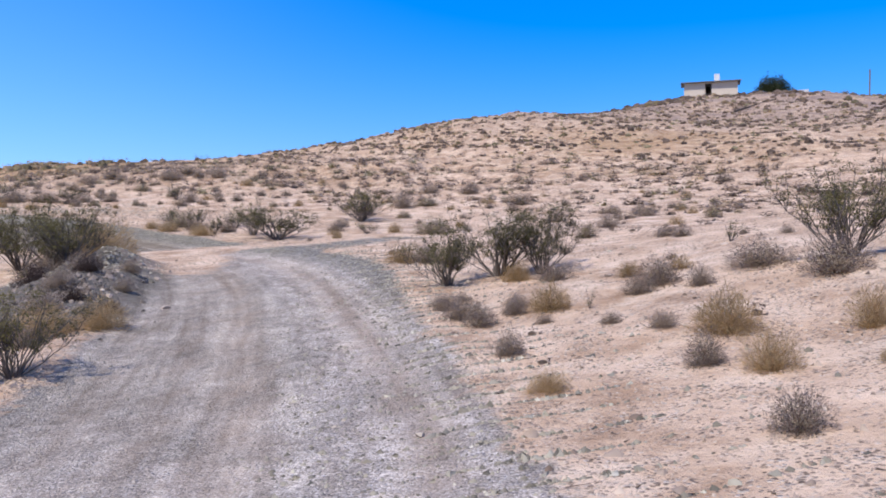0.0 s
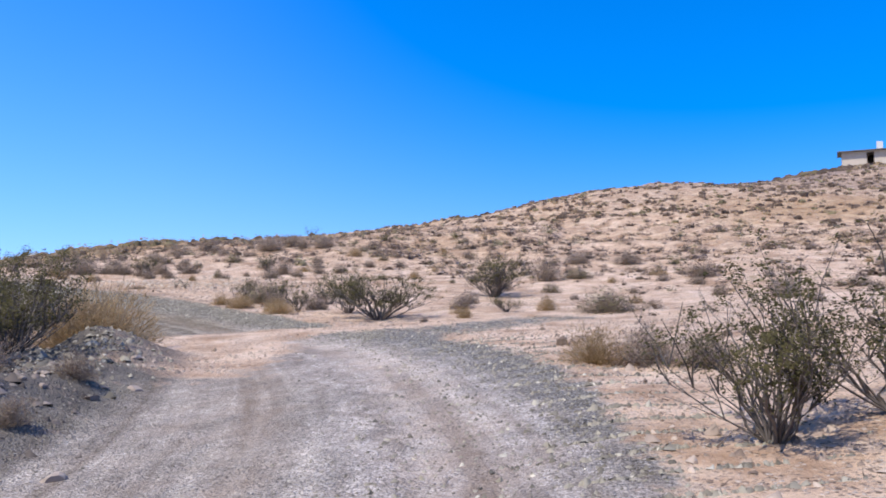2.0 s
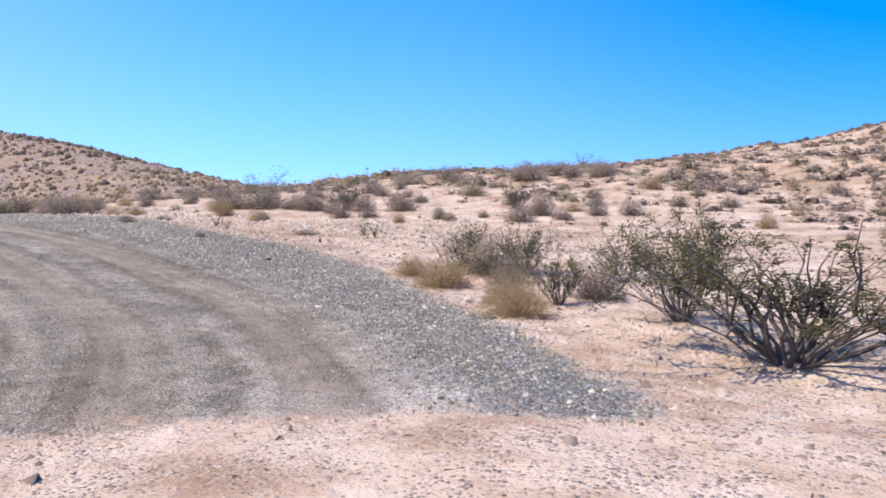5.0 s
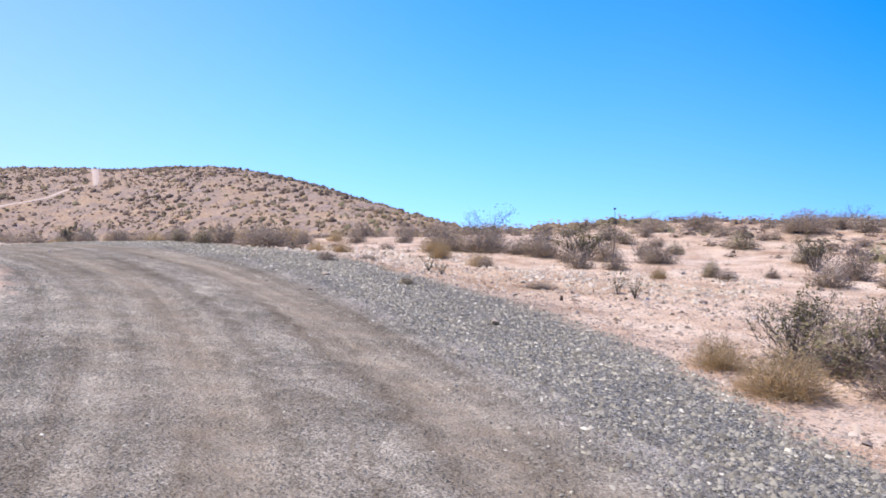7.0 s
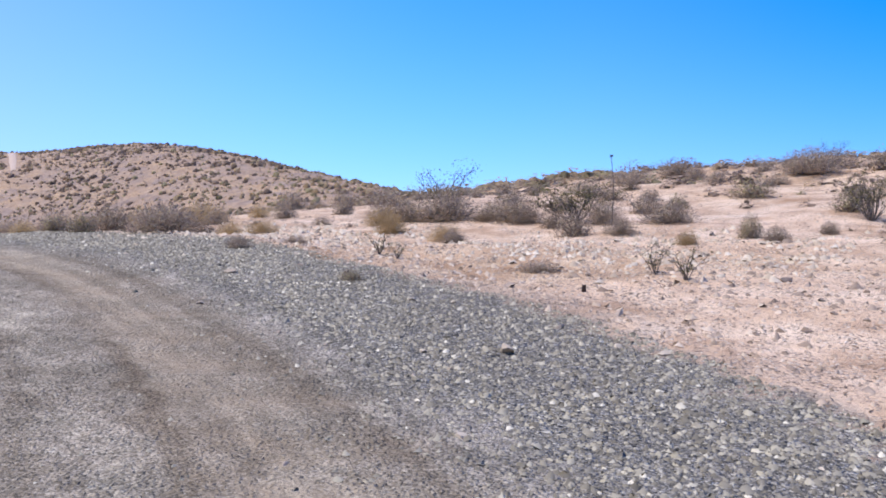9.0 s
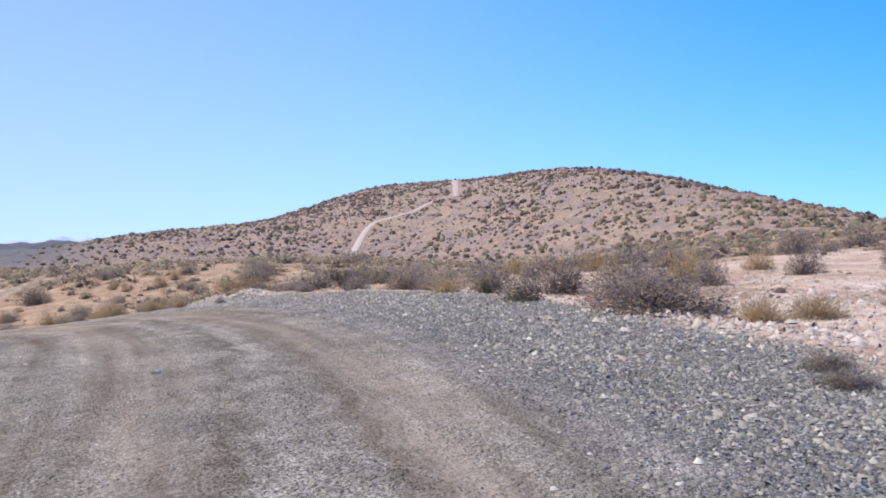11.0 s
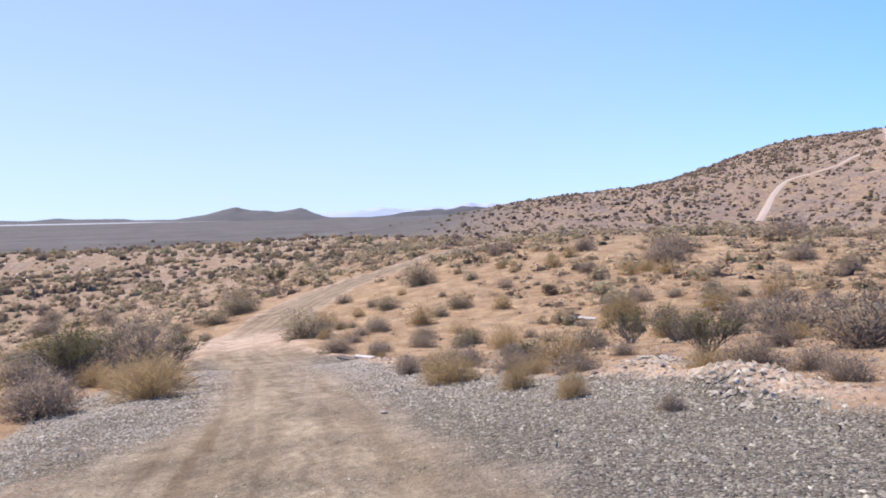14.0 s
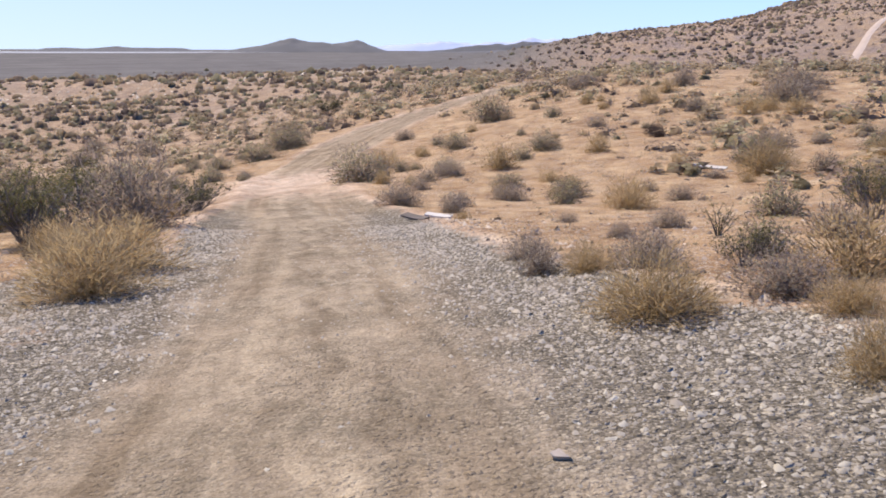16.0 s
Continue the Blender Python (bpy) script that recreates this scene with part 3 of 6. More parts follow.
def build_ground():
    xs, ys = spread(-66, 7, 0.36, 1.056, 4800), spread(-1, 43, 0.36, 1.052, 4800)
    X, Y = np.meshgrid(xs, ys)
    Z = surface(X, Y)
    lat, half, gravel, rut = land_masks(X, Y)
    gravel = gravel * (1 - 0.75 * np.exp(-((X + 63) / 6.5) ** 2) - 0.3 * smooth(-X, 70, 80))
    rut = np.maximum(rut * (1 - 0.6 * smooth(-X, 30, 38) * (1 - smooth(-X, 50, 58))), gravel * np.maximum(0.7 * smooth(-X, 52, 60), 0.22 * smooth(-X, 24, 36)) * (1 - 0.85 * COARSE[0]))
    coarse = COARSE[0]
    red = smooth(-X, 22, 42) * 0.95 * (1 - smooth(-Y, 60, 200))
    scrub = np.maximum(smooth(-Z, 8, 15), smooth(-X, 140, 230) * (1 - smooth(Y - (-X - 200) * 0.15, 12, 62)))
    along, total = [], 0.0
    for k, (a, b) in enumerate(DRIVE):
        total += math.hypot(a - DRIVE[k - 1][0], b - DRIVE[k - 1][1]) if k else 0.0
        along.append((a, b, total))
    track, way = beside(X, Y, along)
    track = np.clip(track, -9, 9)
    # greyer, duller gravel round the bend and on the spoil by the shoulder
    sl, sh = beside(X, Y, SHOULDER)
    dull = np.maximum(smooth(-X, 6, 11) * (1 - 0.2 * smooth(-X, 30, 42)), 1 - smooth(np.abs(sl) / sh, 0.8, 1.3))
    dull = np.maximum(dull, 0.4 * smooth(-track, -0.1, 0.8) * smooth(Y, 4, 9) * (1 - smooth(Y, 20, 23)))
    red = red * (1 - 0.8 * (1 - smooth(np.abs(lat) / half, 0.9, 1.4)))
    red = red * (1 - 0.3 * smooth(26 - Y, 2, 14)) * (1 - 0.9 * np.exp(-((X + 62) / 7) ** 2 - ((Y - 25.6) / 3.2) ** 2))
    # a redder flank under the house
    red = np.maximum(red, 0.8 * np.exp(-((X - 20) / 13) ** 2 - ((Y - 76) / 15) ** 2))
    red = np.maximum(red, 0.38 * smooth(Y, 42, 62) * smooth(X, -45, -25))
    # dark broken soil on the spoil mound
    scrub = np.maximum(scrub, 0.72 * (1 - smooth(np.abs(sl) / sh, 0.75, 1.15)) * smooth(value_noise(X / 0.9, Y / 0.9, 61), -0.4, 0.0))
    red = np.maximum(red, 0.5 * np.exp(-((X + 17) / 9) ** 2 - ((Y - 39.5 - 0.15 * (X + 17)) / 3.5) ** 2))
    # dark grey gravel along a low berm, with the ridge's shade painted in
    scrub = np.maximum(scrub, 0.6 * np.exp(-((X + 15.8) / 2.2) ** 2 - ((Y - 36.2 + 0.45 * (X + 15.8)) / 0.75) ** 2) * smooth(value_noise(X / 1.2, Y / 1.2, 63), -0.3, 0.2))
    # twig litter and stony crust on the open hillsides; crust and red fade carry painted haze
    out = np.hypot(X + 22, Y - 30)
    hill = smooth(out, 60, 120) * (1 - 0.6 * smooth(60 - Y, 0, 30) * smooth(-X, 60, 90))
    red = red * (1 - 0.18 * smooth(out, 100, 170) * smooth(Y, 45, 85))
    scrub = np.maximum(scrub, 0.12 * smooth(out, 45, 90) + 0.1 * smooth(-X, 90, 150))
    ny, nx = X.shape
    i = (np.arange(ny - 1)[:, None] * nx + np.arange(nx - 1)[None]).ravel()
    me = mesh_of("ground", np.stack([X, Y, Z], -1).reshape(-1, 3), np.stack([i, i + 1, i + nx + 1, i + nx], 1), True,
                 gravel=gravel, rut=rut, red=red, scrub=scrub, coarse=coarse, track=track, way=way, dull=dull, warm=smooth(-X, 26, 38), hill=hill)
    me.materials.append(MAT_GROUND)
    GRID.update(xs=xs, ys=ys, z=Z)
    return tagged(new("ground", me), "pale pink desert sand and gravel ground with a dirt road", "ground", kind="structure")


ground = build_ground()


def ground_at(x, y):
    """Height of the ground sheet itself at each place."""
    xs, ys, z = GRID["xs"], GRID["ys"], GRID["z"]
    x, y = np.asarray(x, float), np.asarray(y, float)
    i = np.clip(np.searchsorted(xs, x) - 1, 0, len(xs) - 2)
    j = np.clip(np.searchsorted(ys, y) - 1, 0, len(ys) - 2)
    u, v = (x - xs[i]) / (xs[i + 1] - xs[i]), (y - ys[j]) / (ys[j + 1] - ys[j])
    return (z[j, i] * (1 - u) + z[j, i + 1] * u) * (1 - v) + (z[j + 1, i] * (1 - u) + z[j + 1, i + 1] * u) * v


def height(x, y):
    return float(ground_at(x, y))


def build_trail(line):
    """The worn track up the far hillside: a thin strip laid on the slope."""
    pts = curve_points(line, 2.0)
    d = np.gradient(pts[:, :2], axis=0)
    d /= np.linalg.norm(d, axis=1)[:, None]
    side = np.stack([-d[:, 1], d[:, 0]], 1)
    w = np.linspace(-1, 1, 5)
    wide = pts[:, 2] * (1 + 0.3 * value_noise(np.arange(len(pts)) / 2.5, 0 * d[:, 0], 51))
    X = pts[:, 0, None] + side[:, 0, None] * w * wide[:, None]
    Y = pts[:, 1, None] + side[:, 1, None] * w * wide[:, None]
    Z = ground_at(X, Y) + 0.2 - 0.17 * w ** 2
    n, k = X.shape
    i = (np.arange(n - 1)[:, None] * k + np.arange(k - 1)[None]).ravel()
    me = mesh_of("trail", np.stack([X, Y, Z], -1).reshape(-1, 3), np.stack([i, i + 1, i + k + 1, i + k], 1), True)
    me.materials.append(MAT_TRAIL)
    return tagged(new("trail", me), "pale worn dirt track climbing the far hillside", "track", kind="structure")


for trail_line in (TRAIL, TRAIL_UP):
    build_trail(trail_line)


def thing(name, label, category, m, group=""):
    ob = new(name)
    ob.empty_display_size = 0.2
    ob.matrix_world = m
    return tagged(ob, label, category, group)


def part(name, me, mat, parent, label="", at=None):
    """Links a bmesh or a mesh as one part under a thing or a part."""
    if isinstance(me, bmesh.types.BMesh):
        bm, me = me, bpy.data.meshes.new(name)
        bm.to_mesh(me)
        bm.free()
    if mat is not None and not me.materials:
        me.materials.append(mat)
    ob = new(name, me)
    ob.parent = parent
    if at is not None:
        ob.matrix_basis = at
    return tagged(ob, label)


# ---- dry lake bed, far out on the plain ----
def lake_bed(cx, cy, wide, deep, turn):
    a = np.linspace(0, 2 * math.pi, 72, endpoint=False)
    r = 1 + 0.12 * np.sin(3 * a + 1) + 0.08 * np.sin(7 * a)
    px, py = np.cos(a) * r * wide, np.sin(a) * r * deep
    c, s = math.cos(turn), math.sin(turn)
    bm = bmesh.new()
    x, y = cx + px * c - py * s, cy + px * s + py * c
    bm.faces.new([bm.verts.new((u, v, PLAIN + 0.6)) for u, v in zip(x, y)])
    me = bpy.data.meshes.new("lake_bed")
    bm.to_mesh(me)
    bm.free()
    me.materials.append(varied("salt_flat", (0.34, 0.33, 0.32), (0.46, 0.44, 0.42), per='object', spread=0.004))
    return tagged(new("lake_bed", me), "pale dry lake bed far out on the plain", "lake bed", kind="structure")


lake_bed(-2700, -1560, 420, 900, 0.5)


# ---- far hills beyond the plain ----
def far_range(name, cx, cy, along, lumps, base, label, mat):
    """A low range: bell-shaped lumps (way along, height, half length) on a strip across the view."""
    u, v = np.linspace(-along, along, 160), np.linspace(-1, 1, 17)
    U, V = np.meshgrid(u, v)
    Hh = sum(t * np.exp(-((U - c) / w) ** 2) for c, t, w in lumps)
    Z = Hh * np.cos(V * math.pi / 2) * (1 + 0.35 * value_noise(U / 60, V * 3, 21) + 0.2 * value_noise(U / 22, V * 5, 23))
    d = Vector((cx + 20, cy - 30, 0)).normalized()
    side = Vector((d.y, -d.x, 0))
    X, Y = cx + side.x * U + d.x * V * 160, cy + side.y * U + d.y * V * 160
    ny, nx = X.shape
    i = (np.arange(ny - 1)[:, None] * nx + np.arange(nx - 1)[None]).ravel()
    me = mesh_of(name, np.stack([X, Y, base + Z], -1).reshape(-1, 3), np.stack([i, i + 1, i + nx + 1, i + nx], 1), True)
    me.materials.append(mat)
    return tagged(new(name, me), label, "hills", kind="structure")


MAT_FAR = varied("far_scrub_slope", (0.085, 0.08, 0.075), (0.15, 0.135, 0.12), per='object', spread=0.02)
far_range("backdrop_hills", -3140, -830, 900, [(-10, 32, 170), (245, 27, 80), (90, 12, 200), (900, 10, 300)], -19, "two low dark hills far across the plain", MAT_FAR)
far_range("backdrop_ridge", -3500, 260, 1100, [(-420, 20, 170), (-170, 36, 200), (290, 52, 220), (690, 78, 260), (1090, 95, 300)], -19, "long low grey ridge rising beyond the plain", MAT_FAR)

far_range("backdrop_mesa", -3120, -1500, 380, [(-190, 13, 110), (20, 16, 130), (210, 12, 90)], -19, "low dark mesa beyond the dry lake bed", MAT_FAR)
# distance haze is put into the mountains' pale blue base colour
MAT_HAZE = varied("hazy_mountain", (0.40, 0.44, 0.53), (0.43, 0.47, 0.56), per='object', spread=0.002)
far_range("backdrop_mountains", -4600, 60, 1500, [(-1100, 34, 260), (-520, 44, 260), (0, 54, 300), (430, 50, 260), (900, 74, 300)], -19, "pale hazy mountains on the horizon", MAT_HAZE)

# ---- desert shrubs ----
def unit(v):
    return v / np.maximum(np.linalg.norm(v, axis=-1, keepdims=True), 1e-9)


def blades(rng, root, tip, width):
    """A thin pointed blade from each root to each tip."""
    n = len(root)
    side = unit(np.cross(tip - root, rng.normal(size=(n, 3)))) * np.reshape(width, (-1, 1))
    v = np.stack([root - side, root + side, tip], 1).reshape(-1, 3)
    return v, np.arange(3 * n).reshape(-1, 3)


def leaves(rng, at, size, middle=(0, 0, 0.15), loose=0.6):
    """A small folded leaf clump, two triangles, at each place, its face turned outward."""
    n = len(at)
    out = unit(unit(at - np.array(middle)) + rng.normal(0, loose, (n, 3)))
    a = unit(np.cross(out, rng.normal(size=(n, 3))))
    b = np.cross(out, a) + 0.35 * out
    s = np.reshape(size, (-1, 1)) * rng.uniform(0.6, 1.4, (n, 1))
    v = np.stack([at - a * s, at + b * s * 0.6, at + a * s, at - b * s * 0.6], 1).reshape(-1, 3)
    i = np.arange(n)[:, None] * 4
    return v, np.concatenate([i + [0, 1, 2], i + [0, 2, 3]])


def tubes(paths, radii, sides=4):
    """Tapering stems along paths of equal length (n, k, 3)."""
    n, k, _ = paths.shape
    ang = np.arange(sides) * 2 * math.pi / sides
    ring = np.stack([np.cos(ang), np.sin(ang), 0 * ang], -1)
    v = paths[:, :, None, :] + ring[None, None] * radii[:, :, None, None]
    v = v.reshape(-1, 3)
    f = []
    base = np.arange(n)[:, None] * k * sides
    for j in range(k - 1):
        for s in range(sides):
            a, b = j * sides + s, j * sides + (s + 1) % sides
            f += [np.concatenate([base + a, base + b, base + b + sides], 1), np.concatenate([base + a, base + b + sides, base + a + sides], 1)]
    return v, np.concatenate(f)


def joined(*pieces):
    vs, fs, n = [], [], 0
    for v, f in pieces:
        vs.append(v)
        fs.append(f + n)
        n += len(v)
    return np.concatenate(vs), np.concatenate(fs)


def facing_out(v, f, middle=(0, 0, 0.12), rough=0.0, rng=None):
    """Turns every face away from the heart of the plant; gives soft outward normals."""
    out = v - np.array(middle)
    a, b, c = v[f[:, 0]], v[f[:, 1]], v[f[:, 2]]
    away = np.einsum('ij,ij->i', np.cross(b - a, c - a), out[f[:, 0]] + out[f[:, 1]] + out[f[:, 2]])
    f = np.where((away < 0)[:, None], f[:, ::-1], f)
    n = unit(out)
    if rough:
        n = unit(n + rng.normal(0, rough, n.shape))
    return v, f, n


def dome_points(rng, n, low=0.05, inner=0.0, lobes=5):
    """Places in a lumpy half dome of width 1 and height 1, its foot at the origin."""
    az, cz = rng.uniform(0, 2 * math.pi, n), rng.uniform(low, 1, n)
    r = inner + (1 - inner) * rng.uniform(0, 1, n) ** 0.4
    ph = rng.uniform(0, 6.28, 3)
    bulge = 0.78 + 0.16 * np.sin(lobes * az + ph[0]) * np.sin(3.1 * cz + ph[1]) + 0.1 * np.sin(2 * az + ph[2]) + rng.normal(0, 0.05, n)
    sn = np.sqrt(np.maximum(0, 1 - cz ** 2))
    return np.stack([np.cos(az) * sn * 0.5, np.sin(az) * sn * 0.5, cz * 0.95], 1) * (r * bulge)[:, None]


def dome_shell(rng, rings, segs, wide=0.42, tall=0.72, lumpy=0.13):
    """A closed lumpy mound: the packed twigs at the heart of a bush."""
    el = np.linspace(0, 1, rings + 1)[:-1] * math.pi / 2
    az = np.arange(segs) * 2 * math.pi / segs
    E, A = np.meshgrid(el, az, indexing='ij')
    k = 1 + rng.normal(0, lumpy, E.shape)
    v = np.stack([np.cos(A + 0.4 * E) * np.cos(E) * wide * k, np.sin(A + 0.4 * E) * np.cos(E) * wide * k, np.sin(E) * tall * k], -1).reshape(-1, 3)
    v[:segs, 2] = -0.03
    v = np.concatenate([v, [[rng.normal(0, 0.04), rng.normal(0, 0.04), tall * rng.uniform(0.9, 1.1)]]])
    f = []
    for i in range(rings - 1):
        for j in range(segs):
            a, b = i * segs + j, i * segs + (j + 1) % segs
            f += [(a, b, b + segs), (a, b + segs, a + segs)]
    last = (rings - 1) * segs
    f += [(last + j, last + (j + 1) % segs, rings * segs) for j in range(segs)]
    return v, np.array(f)


def creosote_mesh(seed, many=2300, small=0.0118):
    """A fan of thin bare stems that fork half way up and carry ragged leaf sprays on their upper ends."""
    rng = np.random.default_rng(seed)
    n, k = 30, 5
    az = rng.uniform(0, 6.28, n)
    lean = rng.uniform(0.03, 0.40, n)
    t = np.linspace(0, 1, k)
    bend = t[None] ** rng.uniform(0.8, 1.5, (n, 1))
    top = rng.uniform(0.3, 0.66, n) * (1 - 0.5 * lean)
    out = np.stack([np.cos(az), np.sin(az)], -1)
    p = np.concatenate([out[:, None] * (0.03 + lean[:, None, None] * bend[..., None]), (top[:, None] * t[None])[..., None]], -1)
    p[:, 1:, :2] += rng.normal(0, 0.013, (n, k - 1, 2))
    stems = tubes(p, (0.0088 * (1 - 0.5 * t))[None] * rng.uniform(0.6, 1.2, (n, 1)))
    # forks
    m = 110
    root = rng.integers(0, n, m)
    start = p[root, rng.integers(2, k, m)]
    way = np.concatenate([out[root] * rng.uniform(0.0, 0.62, (m, 1)) + rng.normal(0, 0.26, (m, 2)), rng.uniform(0.5, 1.0, (m, 1))], -1)
    end = start + unit(way) * rng.uniform(0.12, 0.48, (m, 1))
    end[:, 2] = np.minimum(end[:, 2], 0.98)
    u = np.linspace(0, 1, 4)
    q = start[:, None] + (end - start)[:, None] * u[None, :, None] + rng.normal(0, 0.012, (m, 4, 3)) * (u * (1 - u) * 4)[None, :, None]
    forks = tubes(q, (0.0046 * (1 - 0.7 * u))[None] * rng.uniform(0.7, 1.2, (m, 1)), 3)
    # short twigs and the leaf sprays along them
    j = 330
    at = q[rng.integers(0, m, j), rng.integers(1, 4, j)]
    tip = at + unit(rng.normal(0, 0.6, (j, 3)) + [0, 0, 0.8]) * rng.uniform(0.05, 0.14, (j, 1))
    twigs = blades(rng, at, tip, 0.003)
    pick = rng.integers(0, j, many)
    along = rng.uniform(0.2, 1.1, (many, 1))
    where = at[pick] + (tip - at)[pick] * along + rng.normal(0, 0.016, (many, 3))
    where = where[(where[:, 2] > 0.16) & (rng.uniform(0, 1, many) < 0.5 + 0.6 * where[:, 2])]
    return joined(stems, forks, twigs), leaves(rng, where, small, (0, 0, 0.3), 0.8)


def dome_mesh(seed, twigs=170, tips=1500, foliage=1700, thin=0.0055, size=0.0145, reach=0.09):
    """A twiggy dome: stems that fan out from the root, short upturned twigs all through it, and small leaves between them."""
    rng = np.random.default_rng(seed)
    end = dome_points(rng, twigs, 0.05, 0.6)
    root = rng.normal(0, 0.07, (twigs, 3)) * [1, 1, 0.0]
    wood = blades(rng, root, end, thin * 1.6)
    start = dome_points(rng, tips, 0.0, 0.2)
    out = start + unit(start * [1, 1, 0.8] + rng.normal(0, 0.2, (tips, 3)) + [0, 0, 0.12]) * rng.uniform(0.5, 1.2, (tips, 1)) * reach
    out[:, 2] = np.maximum(out[:, 2], 0.01)
    spray = blades(rng, start, out, thin)
    leaf = leaves(rng, dome_points(rng, foliage, 0.0, 0.25) * 0.97, size)
    return joined(wood, spray), leaf


def sparse_mesh(seed):
    rng = np.random.default_rng(seed)
    n, k = 9, 4
    az, lean = rng.uniform(0, 6.28, n), rng.uniform(0.15, 0.5, n)
    t = np.linspace(0, 1, k)
    p = np.stack([np.cos(az)[:, None] * lean[:, None] * t, np.sin(az)[:, None] * lean[:, None] * t, rng.uniform(0.5, 1, (n, 1)) * t[None] ** 0.8], -1)
    p[:, :, :2] += rng.normal(0, 0.02, (n, k, 2))
    stems = tubes(p, (0.013 * (1 - 0.7 * t))[None].repeat(n, 0))
    at = p[rng.integers(0, n, 60), rng.integers(1, k, 60)]
    tw = blades(rng, at, at + unit(rng.normal(size=(60, 3)) + [0, 0, 0.6]) * rng.uniform(0.06, 0.2, (60, 1)), 0.006)
    pick = p[rng.integers(0, n, 260), rng.integers(1, k, 260)] + rng.normal(0, 0.05, (260, 3))
    pick[:, 2] = np.maximum(pick[:, 2], 0.03)
    return joined(stems, tw), leaves(rng, pick, 0.022)


def bushy(name, v, f, rng):
    v, f, n = facing_out(v, f, (0, 0, 0.15), 0.3, rng)
    return mesh_of(name, v, f, True, n)


def shrub_set(kind, maker, count, wood_mat, leaf_mat):
    pairs = []
    for i in range(count):
        (wv, wf), (lv, lf) = maker(100 * len(kind) + 17 * i + ord(kind[0]))
        rng = np.random.default_rng(i)
        wood = mesh_of(kind + "_branches", wv, wf)
        leaf = bushy(kind + "_foliage", lv, lf, rng)
        wood.materials.append(wood_mat)
        leaf.materials.append(leaf_mat)
        pairs.append((wood, leaf))
    return pairs


SETS = {
    "creosote": shrub_set("creosote", creosote_mesh, 5, MAT_BARK, MAT_CREOSOTE),
    "tall_creosote": shrub_set("tall_creosote", lambda s: creosote_mesh(s, 8500, 0.0077), 5, MAT_BARK, MAT_CREOSOTE),
    "burrobush": shrub_set("burrobush", dome_mesh, 7, MAT_BURRO, MAT_BURRO_LEAF),
    "straw": shrub_set("straw", lambda s: dome_mesh(s, 260, 2300, 900, 0.0042, 0.011, 0.14), 6, MAT_STRAW, MAT_STRAW),
    "sage": shrub_set("sage", lambda s: dome_mesh(s, 150, 1200, 2000, 0.005, 0.0155, 0.08), 5, MAT_BURRO, MAT_SAGE),
    "sparse": shrub_set("sparse", sparse_mesh, 4, MAT_BARK, MAT_CREOSOTE),
    "small_burro": shrub_set("small_burro", lambda s: dome_mesh(s, 80, 620, 760, 0.009, 0.023, 0.1), 5, MAT_BURRO, MAT_BURRO_LEAF),
    "small_straw": shrub_set("small_straw", lambda s: dome_mesh(s, 100, 860, 420, 0.0078, 0.018, 0.15), 5, MAT_STRAW, MAT_STRAW),
    "small_sage": shrub_set("small_sage", lambda s: dome_mesh(s, 70, 520, 820, 0.009, 0.0245, 0.09), 4, MAT_BURRO, MAT_SAGE),
    "dark": shrub_set("dark", lambda s: dome_mesh(s, 300, 1500, 600), 2, MAT_DARK, MAT_DARK),
}
GROWN = []
plant_rng = random.Random(11)


def shrub(kind, name, label, group, x, y, width, tall):
    turn, pick = plant_rng.uniform(0, 360), plant_rng.randrange(len(SETS[kind]))
    z = height(x, y) - 0.02
    fuller = 1.35 if "creosote" in kind else 1.12
    m = pose(x, y, z, 0, 0, turn) @ Matrix.Diagonal((width * fuller, width * fuller, tall * 1.08, 1))
    ob = thing(name, label, "shrub", m, group)
    wood, leaf = SETS[kind][pick]
    dome = kind not in ("creosote", "tall_creosote", "sparse")
    part("twiggy_crown" if dome else "stem_base", wood, None, ob)
    part("foliage" if dome else "crown", leaf, None, ob)
    GROWN.append((x, y, width))
    return ob


def creosote(x, y, width, tall):
    size = "tall" if tall > 1.1 else "small"
    return shrub("tall_creosote" if tall > 1.1 else "creosote", "creosote_bush", size + " olive-green creosote bush with bare grey stems on sand", "creosote bushes", x, y, width, tall)


def burrobush(x, y, width, tall):
    size = "broad" if width > 1.2 else "low"
    return shrub("burrobush", "burrobush", size + " rounded grey-brown burrobush of dry twigs on sand", "burrobushes", x, y, width, tall)


def straw_bush(x, y, width, tall):
    size = "large" if width > 1.2 else "small"
    return shrub("straw", "dry_bush", size + " straw-coloured dry bush beside the dirt road", "dry bushes", x, y, width, tall)


def green_dome(x, y, width, tall):
    return shrub("sage", "sagebrush", "dome-shaped grey-green sage shrub on reddish sand", "sage shrubs", x, y, width, tall)


def sparse_stems(x, y, width, tall):
    return shrub("sparse", "sparse_shrub", "thin upright shrub of few stems on bare sand", "sparse shrubs", x, y, width, tall)


def dark_clump(x, y, width, tall):
    return shrub("dark", "dead_shrub", "small dark dead shrub of dry twigs on rough ground", "dead shrubs", x, y, width, tall)


creosote(-9.2, 20.5, 1.9, 1.55)
creosote(-10.1, 21.4, 1.9, 1.6)
creosote(-11.6, 22.8, 2.2, 2.0)
burrobush(-9.5, 19.5, 0.99, 0.58)
green_dome(-11.1, 35.7, 1.6, 0.85)
creosote(-11.7, 35.9, 0.85, 0.85)
creosote(-10.6, 36.0, 1.0, 0.9)
burrobush(-10.4, 34.9, 0.9, 0.5)
straw_bush(-9.2, 32, 0.94, 0.51)
creosote(-6.1, 30.8, 2.65, 1.23)
burrobush(-8.8, 34.1, 0.98, 0.61)
creosote(-3.7, 38.3, 2.44, 1.54)
burrobush(-2, 43.2, 1.39, 1.22)
